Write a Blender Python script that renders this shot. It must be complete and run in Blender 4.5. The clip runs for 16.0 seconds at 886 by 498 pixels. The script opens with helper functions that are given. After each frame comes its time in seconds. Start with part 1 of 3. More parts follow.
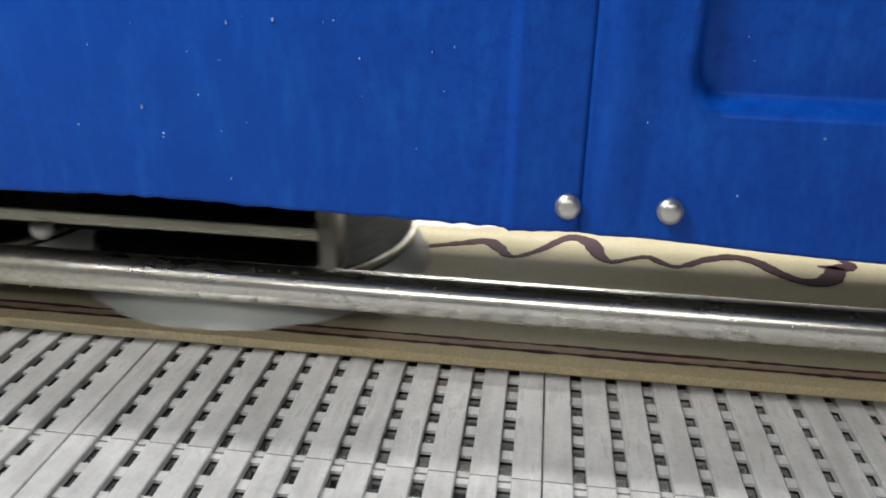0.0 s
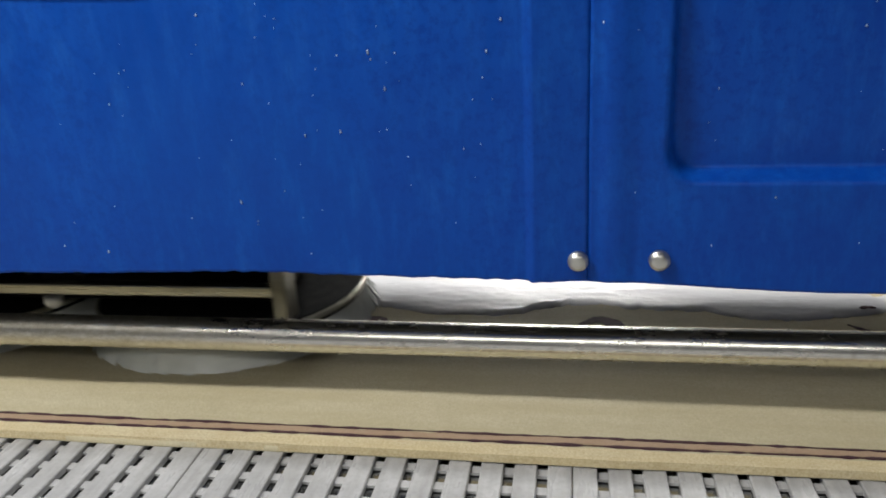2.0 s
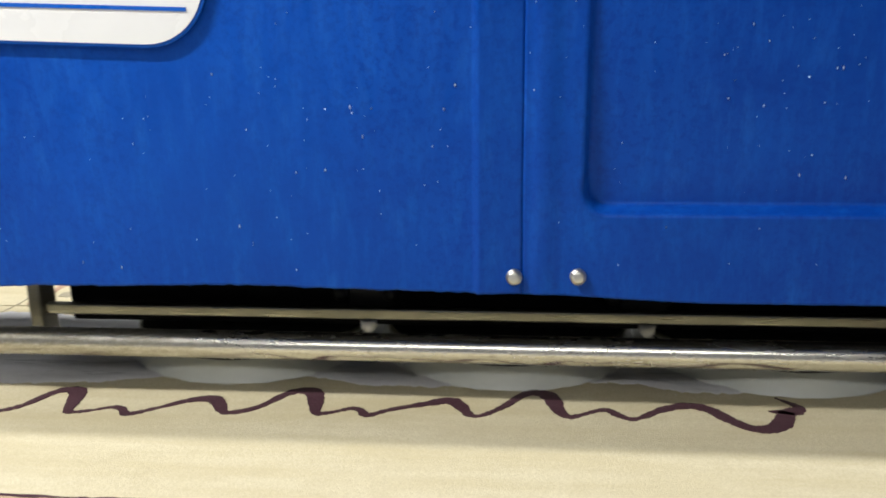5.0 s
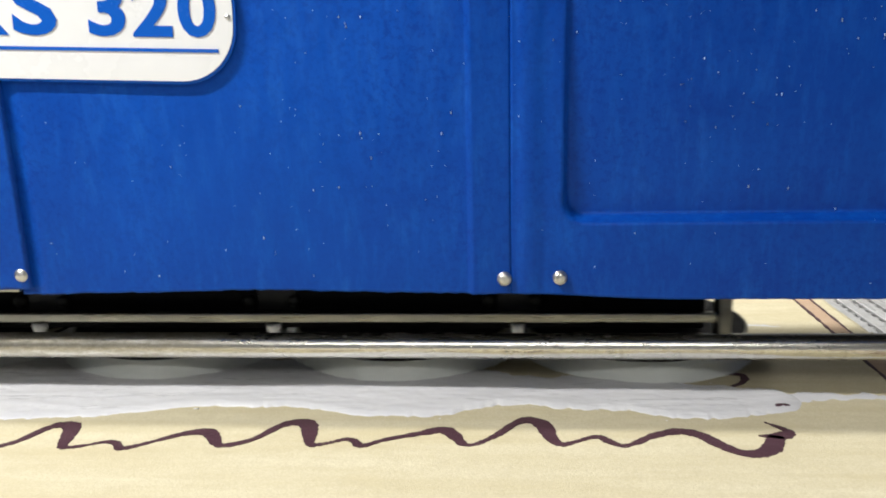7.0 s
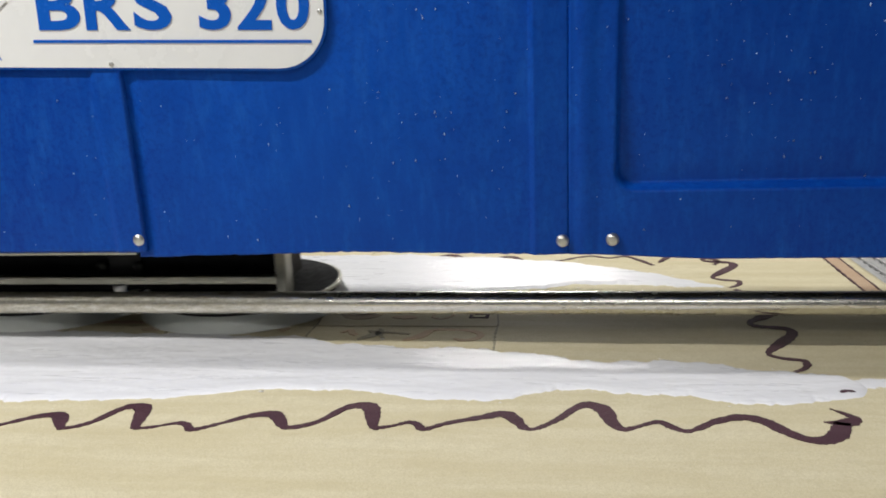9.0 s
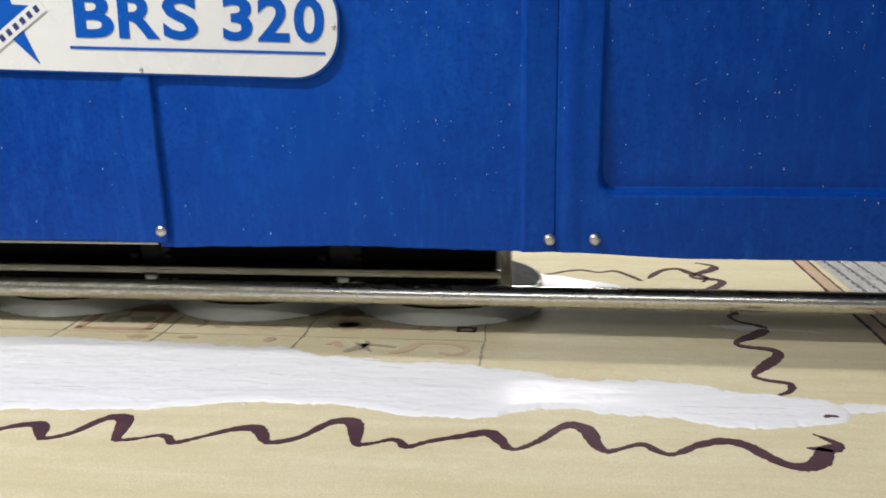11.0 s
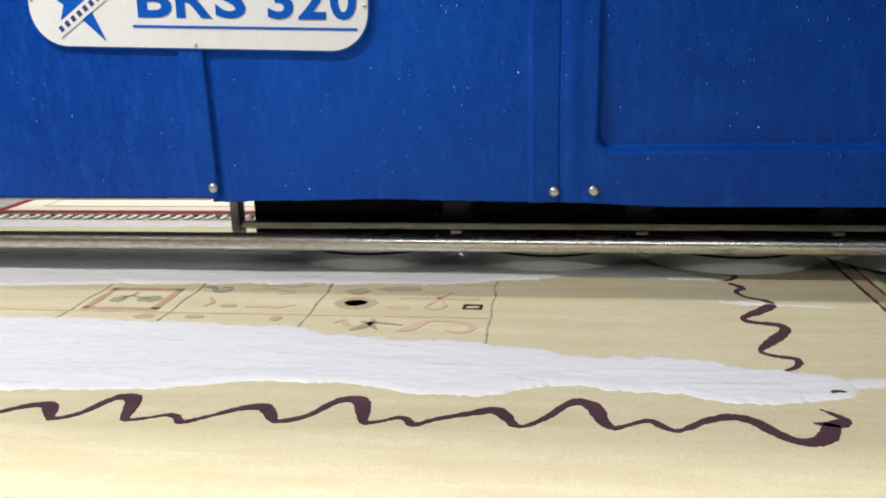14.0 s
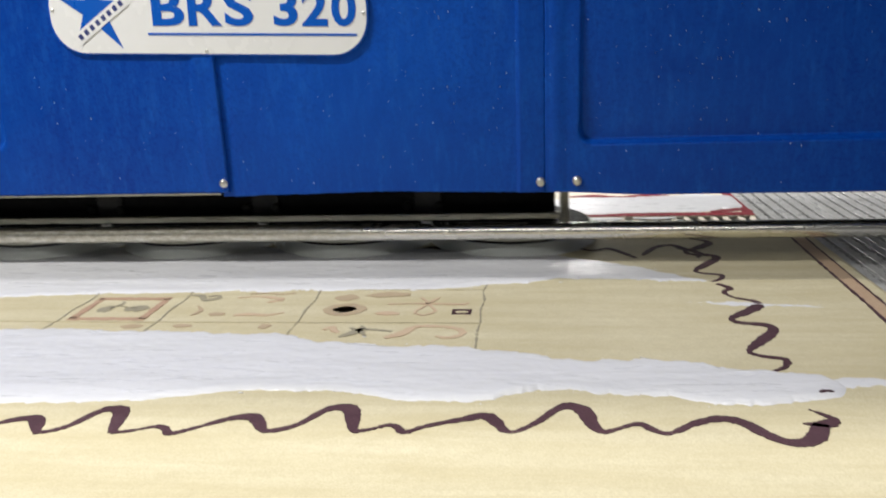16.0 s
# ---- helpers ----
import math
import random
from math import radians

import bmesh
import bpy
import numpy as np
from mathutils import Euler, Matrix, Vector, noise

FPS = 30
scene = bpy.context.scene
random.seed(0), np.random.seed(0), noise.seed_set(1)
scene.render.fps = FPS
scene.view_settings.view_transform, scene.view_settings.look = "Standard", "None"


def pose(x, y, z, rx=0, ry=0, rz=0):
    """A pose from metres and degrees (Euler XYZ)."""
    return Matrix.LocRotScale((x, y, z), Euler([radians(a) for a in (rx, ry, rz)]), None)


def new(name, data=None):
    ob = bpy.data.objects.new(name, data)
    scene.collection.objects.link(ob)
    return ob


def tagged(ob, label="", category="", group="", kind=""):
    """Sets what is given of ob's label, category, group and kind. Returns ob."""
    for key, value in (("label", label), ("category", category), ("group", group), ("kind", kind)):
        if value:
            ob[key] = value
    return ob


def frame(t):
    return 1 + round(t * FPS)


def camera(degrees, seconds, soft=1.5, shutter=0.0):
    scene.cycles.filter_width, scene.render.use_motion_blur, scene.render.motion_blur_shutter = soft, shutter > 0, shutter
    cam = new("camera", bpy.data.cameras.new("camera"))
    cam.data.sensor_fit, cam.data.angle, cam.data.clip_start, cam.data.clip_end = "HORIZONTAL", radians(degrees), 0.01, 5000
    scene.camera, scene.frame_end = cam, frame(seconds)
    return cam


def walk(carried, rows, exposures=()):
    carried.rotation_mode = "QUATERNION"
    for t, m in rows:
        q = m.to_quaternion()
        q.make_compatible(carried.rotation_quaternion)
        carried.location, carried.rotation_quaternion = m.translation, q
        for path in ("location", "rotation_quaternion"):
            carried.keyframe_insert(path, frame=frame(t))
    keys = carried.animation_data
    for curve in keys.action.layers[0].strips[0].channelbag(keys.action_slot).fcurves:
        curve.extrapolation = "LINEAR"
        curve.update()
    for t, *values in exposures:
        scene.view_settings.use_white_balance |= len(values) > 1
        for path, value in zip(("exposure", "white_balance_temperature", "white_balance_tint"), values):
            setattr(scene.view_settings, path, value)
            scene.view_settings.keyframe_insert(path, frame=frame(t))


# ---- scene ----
cam = camera(57.46, 16.0, soft=1.8, shutter=0.5)
walk(cam, [
    (0.0, pose(-0.0263, -0.6216, 0.4402, 67.050, -1.273, 7.335)),
    (0.5, pose(-0.0368, -0.6668, 0.4508, 67.492, -2.041, 7.356)),
    (1.0, pose(-0.0873, -0.6876, 0.4483, 67.036, -3.084, 4.829)),
    (1.5, pose(-0.0353, -0.7229, 0.4767, 68.254, 0.191, 8.024)),
    (2.0, pose(-0.0040, -0.7813, 0.5074, 70.830, 2.686, 8.817)),
    (2.5, pose(-0.0043, -0.8306, 0.5076, 71.872, 2.652, 8.692)),
    (3.0, pose(-0.0387, -0.8795, 0.4957, 76.718, 1.866, 6.573)),
    (3.5, pose(-0.0643, -0.9094, 0.5146, 73.503, 0.116, 3.072)),
    (4.0, pose(-0.0177, -0.9234, 0.5149, 73.782, 0.637, 5.494)),
    (6.5, pose(-0.0000, -1.1129, 0.5134, 77.348, 0.752, 3.568)),
    (7.0, pose(-0.0010, -1.1400, 0.5229, 77.298, 1.289, 4.095)),
    (7.5, pose(0.0075, -1.1713, 0.5372, 77.364, 1.801, 5.433)),
    (8.0, pose(-0.0115, -1.2151, 0.5395, 78.373, 2.987, 7.585)),
    (8.5, pose(-0.0276, -1.2596, 0.5270, 76.213, 2.664, 7.307)),
    (11.0, pose(-0.0193, -1.4245, 0.5488, 76.369, 0.866, 6.731)),
    (11.5, pose(-0.0142, -1.4618, 0.5483, 75.748, 1.162, 7.306)),
    (12.0, pose(-0.0200, -1.4963, 0.5473, 74.066, 1.205, 6.761)),
    (12.5, pose(-0.0227, -1.5353, 0.5484, 74.296, 1.798, 7.287)),
    (13.0, pose(-0.0220, -1.5726, 0.5485, 75.030, 1.677, 7.077)),
    (13.5, pose(-0.0224, -1.6090, 0.5489, 74.810, 1.546, 6.804)),
    (14.0, pose(-0.0197, -1.6448, 0.5512, 74.659, 1.408, 7.000)),
    (14.5, pose(-0.0198, -1.6788, 0.5538, 75.025, 1.443, 7.078)),
    (15.0, pose(-0.0193, -1.7160, 0.5658, 75.978, 1.858, 7.120)),
    (15.5, pose(-0.0173, -1.7497, 0.5587, 76.555, 2.166, 6.958)),
    (16.0, pose(-0.0176, -1.7846, 0.5565, 74.767, 2.051, 6.037)),
], exposures=[(0.0, 0.0), (0.5, -0.2), (1.0, -0.38), (1.5, -0.48), (2.0, -0.32), (2.5, -0.12), (3.0, 0.05), (3.5, -0.12), (4.0, -0.05), (7.0, 0.12), (8.0, -0.22), (8.5, -0.48), (11.0, -0.38), (12.5, -0.4), (14.0, -0.42), (15.0, -0.36), (16.0, -0.56)])

# ---- light: unseen lamps of the hall, some only added as fill ----
world = bpy.data.worlds.new("hall_air")
scene.world = world
world.use_nodes = True
world.node_tree.nodes["Background"].inputs["Color"].default_value = (0.80, 0.88, 1.0, 1)
world.node_tree.nodes["Background"].inputs["Strength"].default_value = 0.05


def long_lamp(x, y, z, length, width, watts, tilt=0.0, colour=(1.0, 0.985, 0.955)):
    """A long unseen lamp that lies along x and shines down, turned by tilt."""
    lamp = bpy.data.lights.new("unseen_lamp", "AREA")
    lamp.shape, lamp.size, lamp.size_y = "RECTANGLE", length, width
    lamp.energy, lamp.color = watts, colour
    ob = new("unseen_lamp", lamp)
    ob.matrix_world = pose(x, y, z, tilt, 0, 0)
    return ob


long_lamp(1.0, -0.048, 4.6, 3.2, 0.07, 152)
# placed low on the left to brighten the plate and left panels
long_lamp(-1.95, -1.2, 2.75, 1.5, 0.12, 132, 36)
# added fill from the front left for the blue panels
long_lamp(-3.8, -3.5, 4.2, 2.4, 0.30, 35)
# added far in front to give the rail its highlight
long_lamp(0.2, -5.4, 3.7, 4.5, 0.60, 82, 30)
long_lamp(-0.4, 2.15, 4.6, 6.0, 0.60, 520)
# stands in for an unknown low bright source behind; gives the foam glints
long_lamp(-0.2, 6.5, 2.5, 1.7, 0.28, 80, -58)

# ---- materials ----


def mat(name, base=(0.5, 0.5, 0.5), rough=0.5, metal=0.0):
    m = bpy.data.materials.new(name)
    m.use_nodes = True
    b = m.node_tree.nodes["Principled BSDF"]
    b.inputs["Base Color"].default_value = (*base, 1)
    b.inputs["Roughness"].default_value = rough
    b.inputs["Metallic"].default_value = metal
    return m, m.node_tree, b


def coords(nt, scale=(1, 1, 1)):
    tc = nt.nodes.new("ShaderNodeTexCoord")
    mp = nt.nodes.new("ShaderNodeMapping")
    mp.inputs["Scale"].default_value = scale
    nt.links.new(tc.outputs["Object"], mp.inputs["Vector"])
    return mp.outputs["Vector"]


def noise_tex(nt, vec, scale, detail=4, rough=0.55):
    n = nt.nodes.new("ShaderNodeTexNoise")
    n.inputs["Scale"].default_value, n.inputs["Detail"].default_value, n.inputs["Roughness"].default_value = scale, detail, rough
    nt.links.new(vec, n.inputs["Vector"])
    return n.outputs["Fac"]


def ramp(nt, fac, stops):
    r = nt.nodes.new("ShaderNodeValToRGB")
    e = r.color_ramp.elements
    while len(e) < len(stops):
        e.new(0.5)
    for el, (p, c) in zip(e, stops):
        el.position, el.color = p, (*c, 1) if len(c) == 3 else c
    nt.links.new(fac, r.inputs["Fac"])
    return r.outputs["Color"]


def mix(nt, fac, a, b, how="MIX"):
    m = nt.nodes.new("ShaderNodeMix")
    m.data_type, m.blend_type = "RGBA", how
    for sock, v in ((m.inputs[0], fac), (m.inputs[6], a), (m.inputs[7], b)):
        if isinstance(v, (int, float)):
            sock.default_value = v
        elif isinstance(v, tuple):
            sock.default_value = (*v, 1)
        else:
            nt.links.new(v, sock)
    return m.outputs[2]


def bump(nt, b, height, strength, distance):
    n = nt.nodes.new("ShaderNodeBump")
    n.inputs["Strength"].default_value, n.inputs["Distance"].default_value = strength, distance
    nt.links.new(height, n.inputs["Height"])
    nt.links.new(n.outputs["Normal"], b.inputs["Normal"])


def grey(v):
    return (v, v, v)


def make_blue():
    m, nt, b = mat("blue_painted_steel", (0.004, 0.05, 0.3), 0.38)
    v = coords(nt)
    stretched = coords(nt, (1.0, 1.0, 0.22))
    cloud = noise_tex(nt, v, 7, 6, 0.65)
    streak = noise_tex(nt, stretched, 60, 5, 0.7)
    speck = noise_tex(nt, v, 105, 4, 0.65)
    c = mix(nt, ramp(nt, cloud, [(0.3, grey(0)), (0.75, grey(1))]), (0.0006, 0.041, 0.295), (0.0010, 0.061, 0.37))
    # dried soap and painted light on the upper middle sheet, thinning out raggedly
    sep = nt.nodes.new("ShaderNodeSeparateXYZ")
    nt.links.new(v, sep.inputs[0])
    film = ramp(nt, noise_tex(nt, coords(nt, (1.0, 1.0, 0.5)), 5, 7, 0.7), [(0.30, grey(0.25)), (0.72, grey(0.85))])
    # leaves the right, far left and low front darker, as if less lit
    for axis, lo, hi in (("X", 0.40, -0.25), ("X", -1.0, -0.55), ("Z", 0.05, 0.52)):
        lit_reach = nt.nodes.new("ShaderNodeMapRange")
        lit_reach.inputs["From Min"].default_value, lit_reach.inputs["From Max"].default_value = lo, hi
        nt.links.new(sep.outputs[axis], lit_reach.inputs["Value"])
        film = mix(nt, 1.0, film, lit_reach.outputs[0], "MULTIPLY")
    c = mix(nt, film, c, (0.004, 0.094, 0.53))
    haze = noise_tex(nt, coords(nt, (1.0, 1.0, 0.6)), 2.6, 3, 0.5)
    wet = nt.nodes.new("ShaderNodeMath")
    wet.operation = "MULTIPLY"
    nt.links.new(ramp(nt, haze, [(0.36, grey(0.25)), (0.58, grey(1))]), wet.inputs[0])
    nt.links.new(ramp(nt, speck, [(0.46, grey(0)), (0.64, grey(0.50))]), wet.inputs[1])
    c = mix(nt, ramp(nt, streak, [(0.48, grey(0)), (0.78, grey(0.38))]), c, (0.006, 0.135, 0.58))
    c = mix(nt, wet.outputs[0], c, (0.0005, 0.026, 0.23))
    smear = noise_tex(nt, coords(nt, (1.0, 1.0, 0.35)), 24, 6, 0.7)
    c = mix(nt, ramp(nt, smear, [(0.56, grey(0)), (0.80, grey(0.40))]), c, (0.02, 0.16, 0.60))
    nt.links.new(c, b.inputs["Base Color"])
    nt.links.new(ramp(nt, streak, [(0.3, grey(0.3)), (0.75, grey(0.55))]), b.inputs["Roughness"])
    b.inputs["Specular IOR Level"].default_value = 0.2
    bump(nt, b, noise_tex(nt, v, 230, 2, 0.5), 0.12, 0.001)
    return m


def make_steel(name, base, rough, spread=0.15, scale=(2, 40, 40)):
    m, nt, b = mat(name, base, rough, 1.0)
    v = coords(nt, scale)
    n = noise_tex(nt, v, 6, 6, 0.65)
    nt.links.new(ramp(nt, n, [(0.3, grey(max(rough - spread, 0.05))), (0.75, grey(rough + spread))]), b.inputs["Roughness"])
    c = mix(nt, ramp(nt, noise_tex(nt, coords(nt), 14, 5), [(0.45, grey(0)), (0.75, grey(0.5))]), base, tuple(0.6 * k for k in base))
    nt.links.new(c, b.inputs["Base Color"])
    bump(nt, b, n, 0.06, 0.001)
    return m


def make_rail():
    """Wet chromed tube with water spots and a limescaled patch."""
    m, nt, b = mat("wet_chromed_steel", (0.62, 0.60, 0.55), 0.2, 1.0)
    spots = noise_tex(nt, coords(nt), 90, 5, 0.7)
    film = noise_tex(nt, coords(nt, (1, 5, 5)), 9, 5, 0.6)
    c = mix(nt, ramp(nt, spots, [(0.52, grey(0)), (0.7, grey(0.6))]), (0.80, 0.78, 0.72), (0.44, 0.42, 0.36))
    # scraped stretch near the middle of the tube
    tc = nt.nodes.new("ShaderNodeTexCoord")
    sep = nt.nodes.new("ShaderNodeSeparateXYZ")
    nt.links.new(tc.outputs["Object"], sep.inputs[0])
    far = nt.nodes.new("ShaderNodeMapRange")
    far.inputs["From Min"].default_value, far.inputs["From Max"].default_value = -0.34, -0.56
    nt.links.new(sep.outputs["X"], far.inputs["Value"])
    worn = nt.nodes.new("ShaderNodeMath")
    worn.operation = "MULTIPLY"
    nt.links.new(far.outputs[0], worn.inputs[0])
    nt.links.new(ramp(nt, noise_tex(nt, coords(nt, (1, 2, 2)), 38, 6, 0.75), [(0.36, grey(0.25)), (0.6, grey(1))]), worn.inputs[1])
    rough = mix(nt, worn.outputs[0], ramp(nt, film, [(0.3, grey(0.20)), (0.7, grey(0.32))]), grey(0.5))
    nt.links.new(mix(nt, worn.outputs[0], c, (0.50, 0.47, 0.38)), b.inputs["Base Color"])
    nt.links.new(rough, b.inputs["Roughness"])
    bump(nt, b, spots, 0.035, 0.0010)
    return m


def make_plastic():
    m, nt, b = mat("grey_belt_plastic", (0.5, 0.5, 0.49), 0.35)
    v = coords(nt)
    info = nt.nodes.new("ShaderNodeObjectInfo")
    vec = nt.nodes.new("ShaderNodeVectorMath")
    vec.operation = "MULTIPLY_ADD"
    nt.links.new(info.outputs["Random"], vec.inputs[0])
    vec.inputs[1].default_value = (37, 19, 5)
    nt.links.new(v, vec.inputs[2])
    p = vec.outputs["Vector"]
    dirt = noise_tex(nt, p, 18, 6, 0.7)
    fine = noise_tex(nt, p, 160, 4, 0.65)
    stretch = nt.nodes.new("ShaderNodeMapping")
    stretch.inputs["Scale"].default_value = (1, 0.16, 1)
    nt.links.new(p, stretch.inputs["Vector"])
    run = noise_tex(nt, stretch.outputs["Vector"], 55, 3, 0.6)
    c = mix(nt, ramp(nt, dirt, [(0.35, grey(0)), (0.7, grey(1))]), (0.46, 0.46, 0.455), (0.34, 0.34, 0.335))
    c = mix(nt, ramp(nt, fine, [(0.5, grey(0)), (0.78, grey(0.5))]), c, (0.24, 0.235, 0.22))
    c = mix(nt, ramp(nt, run, [(0.42, grey(0)), (0.70, grey(0.5))]), c, (0.22, 0.215, 0.205))
    nt.links.new(c, b.inputs["Base Color"])
    nt.links.new(ramp(nt, run, [(0.3, grey(0.2)), (0.7, grey(0.48))]), b.inputs["Roughness"])
    bump(nt, b, fine, 0.15, 0.0006)
    return m


def make_pile(name, a, bcol, dark, wave=True):
    """Cropped wet carpet pile, colour drifting along the weft."""
    m, nt, b = mat(name, a, 0.75)
    v = coords(nt)
    weft = coords(nt, (0.8, 7, 1))
    broad = noise_tex(nt, weft, 3.0, 4, 0.6)
    tuft = noise_tex(nt, v, 340, 3, 0.75)
    mid = noise_tex(nt, v, 40, 5, 0.65)
    c = mix(nt, ramp(nt, broad, [(0.35, grey(0)), (0.68, grey(1))]), a, bcol)
    c = mix(nt, ramp(nt, mid, [(0.45, grey(0)), (0.8, grey(0.4))]), c, dark)
    c = mix(nt, ramp(nt, tuft, [(0.38, grey(0)), (0.68, grey(0.62))]), c, dark)
    nt.links.new(c, b.inputs["Base Color"])
    b.inputs["Sheen Weight"].default_value = 0.03
    b.inputs["Specular IOR Level"].default_value = 0.25
    b.inputs["Coat Weight"].default_value = 0.05
    b.inputs["Coat Roughness"].default_value = 0.38
    bump(nt, b, tuft, 0.7, 0.002)
    return m


def make_foam():
    m, nt, b = mat("white_soap_foam", (0.86, 0.87, 0.9), 0.35)
    v = coords(nt)
    smear = noise_tex(nt, coords(nt, (0.35, 2.2, 1)), 22, 6, 0.65)
    bub = noise_tex(nt, v, 240, 3, 0.6)
    nt.links.new(mix(nt, ramp(nt, smear, [(0.35, grey(0)), (0.75, grey(1))]), (0.71, 0.71, 0.73), (0.62, 0.62, 0.64)), b.inputs["Base Color"])
    nt.links.new(ramp(nt, smear, [(0.3, grey(0.2)), (0.7, grey(0.5))]), b.inputs["Roughness"])
    b.inputs["Coat Weight"].default_value = 0.16
    b.inputs["Coat Roughness"].default_value = 0.10
    b.inputs["Subsurface Weight"].default_value = 0.15
    b.inputs["Subsurface Radius"].default_value = (0.004, 0.004, 0.004)
    both = nt.nodes.new("ShaderNodeMath")
    both.operation = "MULTIPLY_ADD"
    nt.links.new(bub, both.inputs[0])
    both.inputs[1].default_value = 0.25
    nt.links.new(smear, both.inputs[2])
    bump(nt, b, both.outputs[0], 0.2, 0.003)
    ripple = nt.nodes.new("ShaderNodeBump")
    ripple.inputs["Strength"].default_value, ripple.inputs["Distance"].default_value = 0.42, 0.003
    nt.links.new(noise_tex(nt, v, 75, 3, 0.6), ripple.inputs["Height"])
    nt.links.new(ripple.outputs["Normal"], b.inputs["Coat Normal"])
    return m


def make_simple(name, base, rough, metal=0.0, scale=60, depth=0.3, strength=0.1, wet=0.0):
    m, nt, b = mat(name, base, rough, metal)
    n = noise_tex(nt, coords(nt), scale, 5, 0.65)
    nt.links.new(mix(nt, ramp(nt, n, [(0.35, grey(0)), (0.75, grey(depth * 2))]), base, tuple(k * 0.45 for k in base)), b.inputs["Base Color"])
    nt.links.new(ramp(nt, n, [(0.3, grey(max(0.04, rough - 0.12))), (0.75, grey(min(1, rough + 0.12)))]), b.inputs["Roughness"])
    b.inputs["Coat Weight"].default_value = wet
    b.inputs["Coat Roughness"].default_value = 0.08
    bump(nt, b, n, strength, 0.002)
    return m


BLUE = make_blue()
RAIL = make_rail()
BAR = make_steel("galvanised_bar", (0.50, 0.49, 0.40), 0.35)
BRACKET = make_steel("dull_bracket_steel", (0.26, 0.255, 0.22), 0.42)
BOLT = make_steel("polished_bolt_steel", (0.70, 0.69, 0.64), 0.40, 0.1, (20, 20, 20))
PLASTIC = make_plastic()
BED = make_steel("wet_steel_bed", (0.40, 0.41, 0.41), 0.22, 0.14, (9, 9, 9))
CREAM = make_pile("cream_wet_pile", (0.55, 0.485, 0.31), (0.65, 0.595, 0.425), (0.45, 0.39, 0.24))
CREAM_EDGE = make_pile("yellowed_bound_edge", (0.74, 0.63, 0.38), (0.80, 0.72, 0.50), (0.50, 0.37, 0.17))
PLUM = make_pile("plum_dyed_pile", (0.060, 0.020, 0.030), (0.090, 0.038, 0.050), (0.022, 0.008, 0.014))
ROSE = make_pile("rose_dyed_pile", (0.46, 0.33, 0.22), (0.50, 0.38, 0.26), (0.36, 0.23, 0.15))
RUST = make_pile("rust_pile", (0.42, 0.27, 0.19), (0.50, 0.36, 0.25), (0.34, 0.20, 0.14))
FADED = make_pile("faded_rose_pile", (0.54, 0.40, 0.28), (0.57, 0.44, 0.31), (0.47, 0.34, 0.23))
TAUPE = make_pile("faded_taupe_pile", (0.44, 0.34, 0.23), (0.48, 0.39, 0.26), (0.36, 0.27, 0.18))
SAGE = make_pile("faded_grey_pile", (0.32, 0.29, 0.21), (0.37, 0.34, 0.25), (0.24, 0.21, 0.15))
LINE = make_pile("thin_grey_line_pile", (0.46, 0.40, 0.26), (0.50, 0.44, 0.29), (0.38, 0.33, 0.22))
CRIMSON = make_pile("crimson_wet_pile", (0.20, 0.012, 0.022), (0.26, 0.02, 0.03), (0.1, 0.006, 0.012))
IVORY = make_pile("ivory_wet_pile", (0.70, 0.64, 0.54), (0.76, 0.70, 0.60), (0.6, 0.52, 0.42))
FOAM = make_foam()
BLACK = make_simple("black_wet_rubber", (0.006, 0.006, 0.0065), 0.6, 0.0, 50, 0.3, 0.25, 0.0)
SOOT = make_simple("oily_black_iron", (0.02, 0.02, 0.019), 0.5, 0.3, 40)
BRISTLE = make_simple("white_nylon_bristle", (0.70, 0.73, 0.70), 0.4, 0.0, 90, 0.12, 0.2, 0.3)
NOZZLE = make_simple("pale_plastic_nozzle", (0.80, 0.79, 0.76), 0.3, 0.0, 40, 0.10, 0.1, 0.4)
WHITE = make_simple("white_enamel_plate", (0.90, 0.90, 0.885), 0.25, 0.0, 8, 0.04, 0.02)
PRINT = make_simple("blue_print", (0.004, 0.11, 0.56), 0.3, 0.0, 10, 0.05, 0.01)
INK = make_simple("dark_ink", (0.04, 0.055, 0.20), 0.4, 0.0, 10, 0.05, 0.01)
WALL = make_simple("painted_hall_wall", (0.16, 0.165, 0.17), 0.7, 0.0, 3, 0.08)
CEIL = make_simple("white_hall_ceiling", (0.35, 0.35, 0.35), 0.8, 0.0, 3, 0.06)
FLOOR = make_simple("wet_concrete_floor", (0.28, 0.28, 0.27), 0.3, 0.0, 5, 0.2)
FRAME = make_simple("grey_painted_frame", (0.3, 0.31, 0.32), 0.45, 0.0, 20, 0.15)

BLACK.node_tree.nodes["Principled BSDF"].inputs["Specular IOR Level"].default_value = 0.12
WATER, _nt, _b = mat("clear_water", (1, 1, 1), 0.03)
_b.inputs["Transmission Weight"].default_value = 1.0
_b.inputs["IOR"].default_value = 1.33

# pale metal finish puts the sparkle of clear drops into the material
BEAD, _nt, _b = mat("mirror_water_bead", (0.75, 0.85, 1.0), 0.30, 1.0)

# ---- mesh helpers ----


def part(name, bm, material, parent=None, label="", smooth=False):
    me = bpy.data.meshes.new(name)
    bm.normal_update()
    bm.to_mesh(me)
    bm.free()
    me.materials.append(material)
    if smooth:
        for p in me.polygons:
            p.use_smooth = True
    ob = new(name, me)
    if parent:
        ob.parent = parent
    if label:
        ob["label"] = label
    return ob


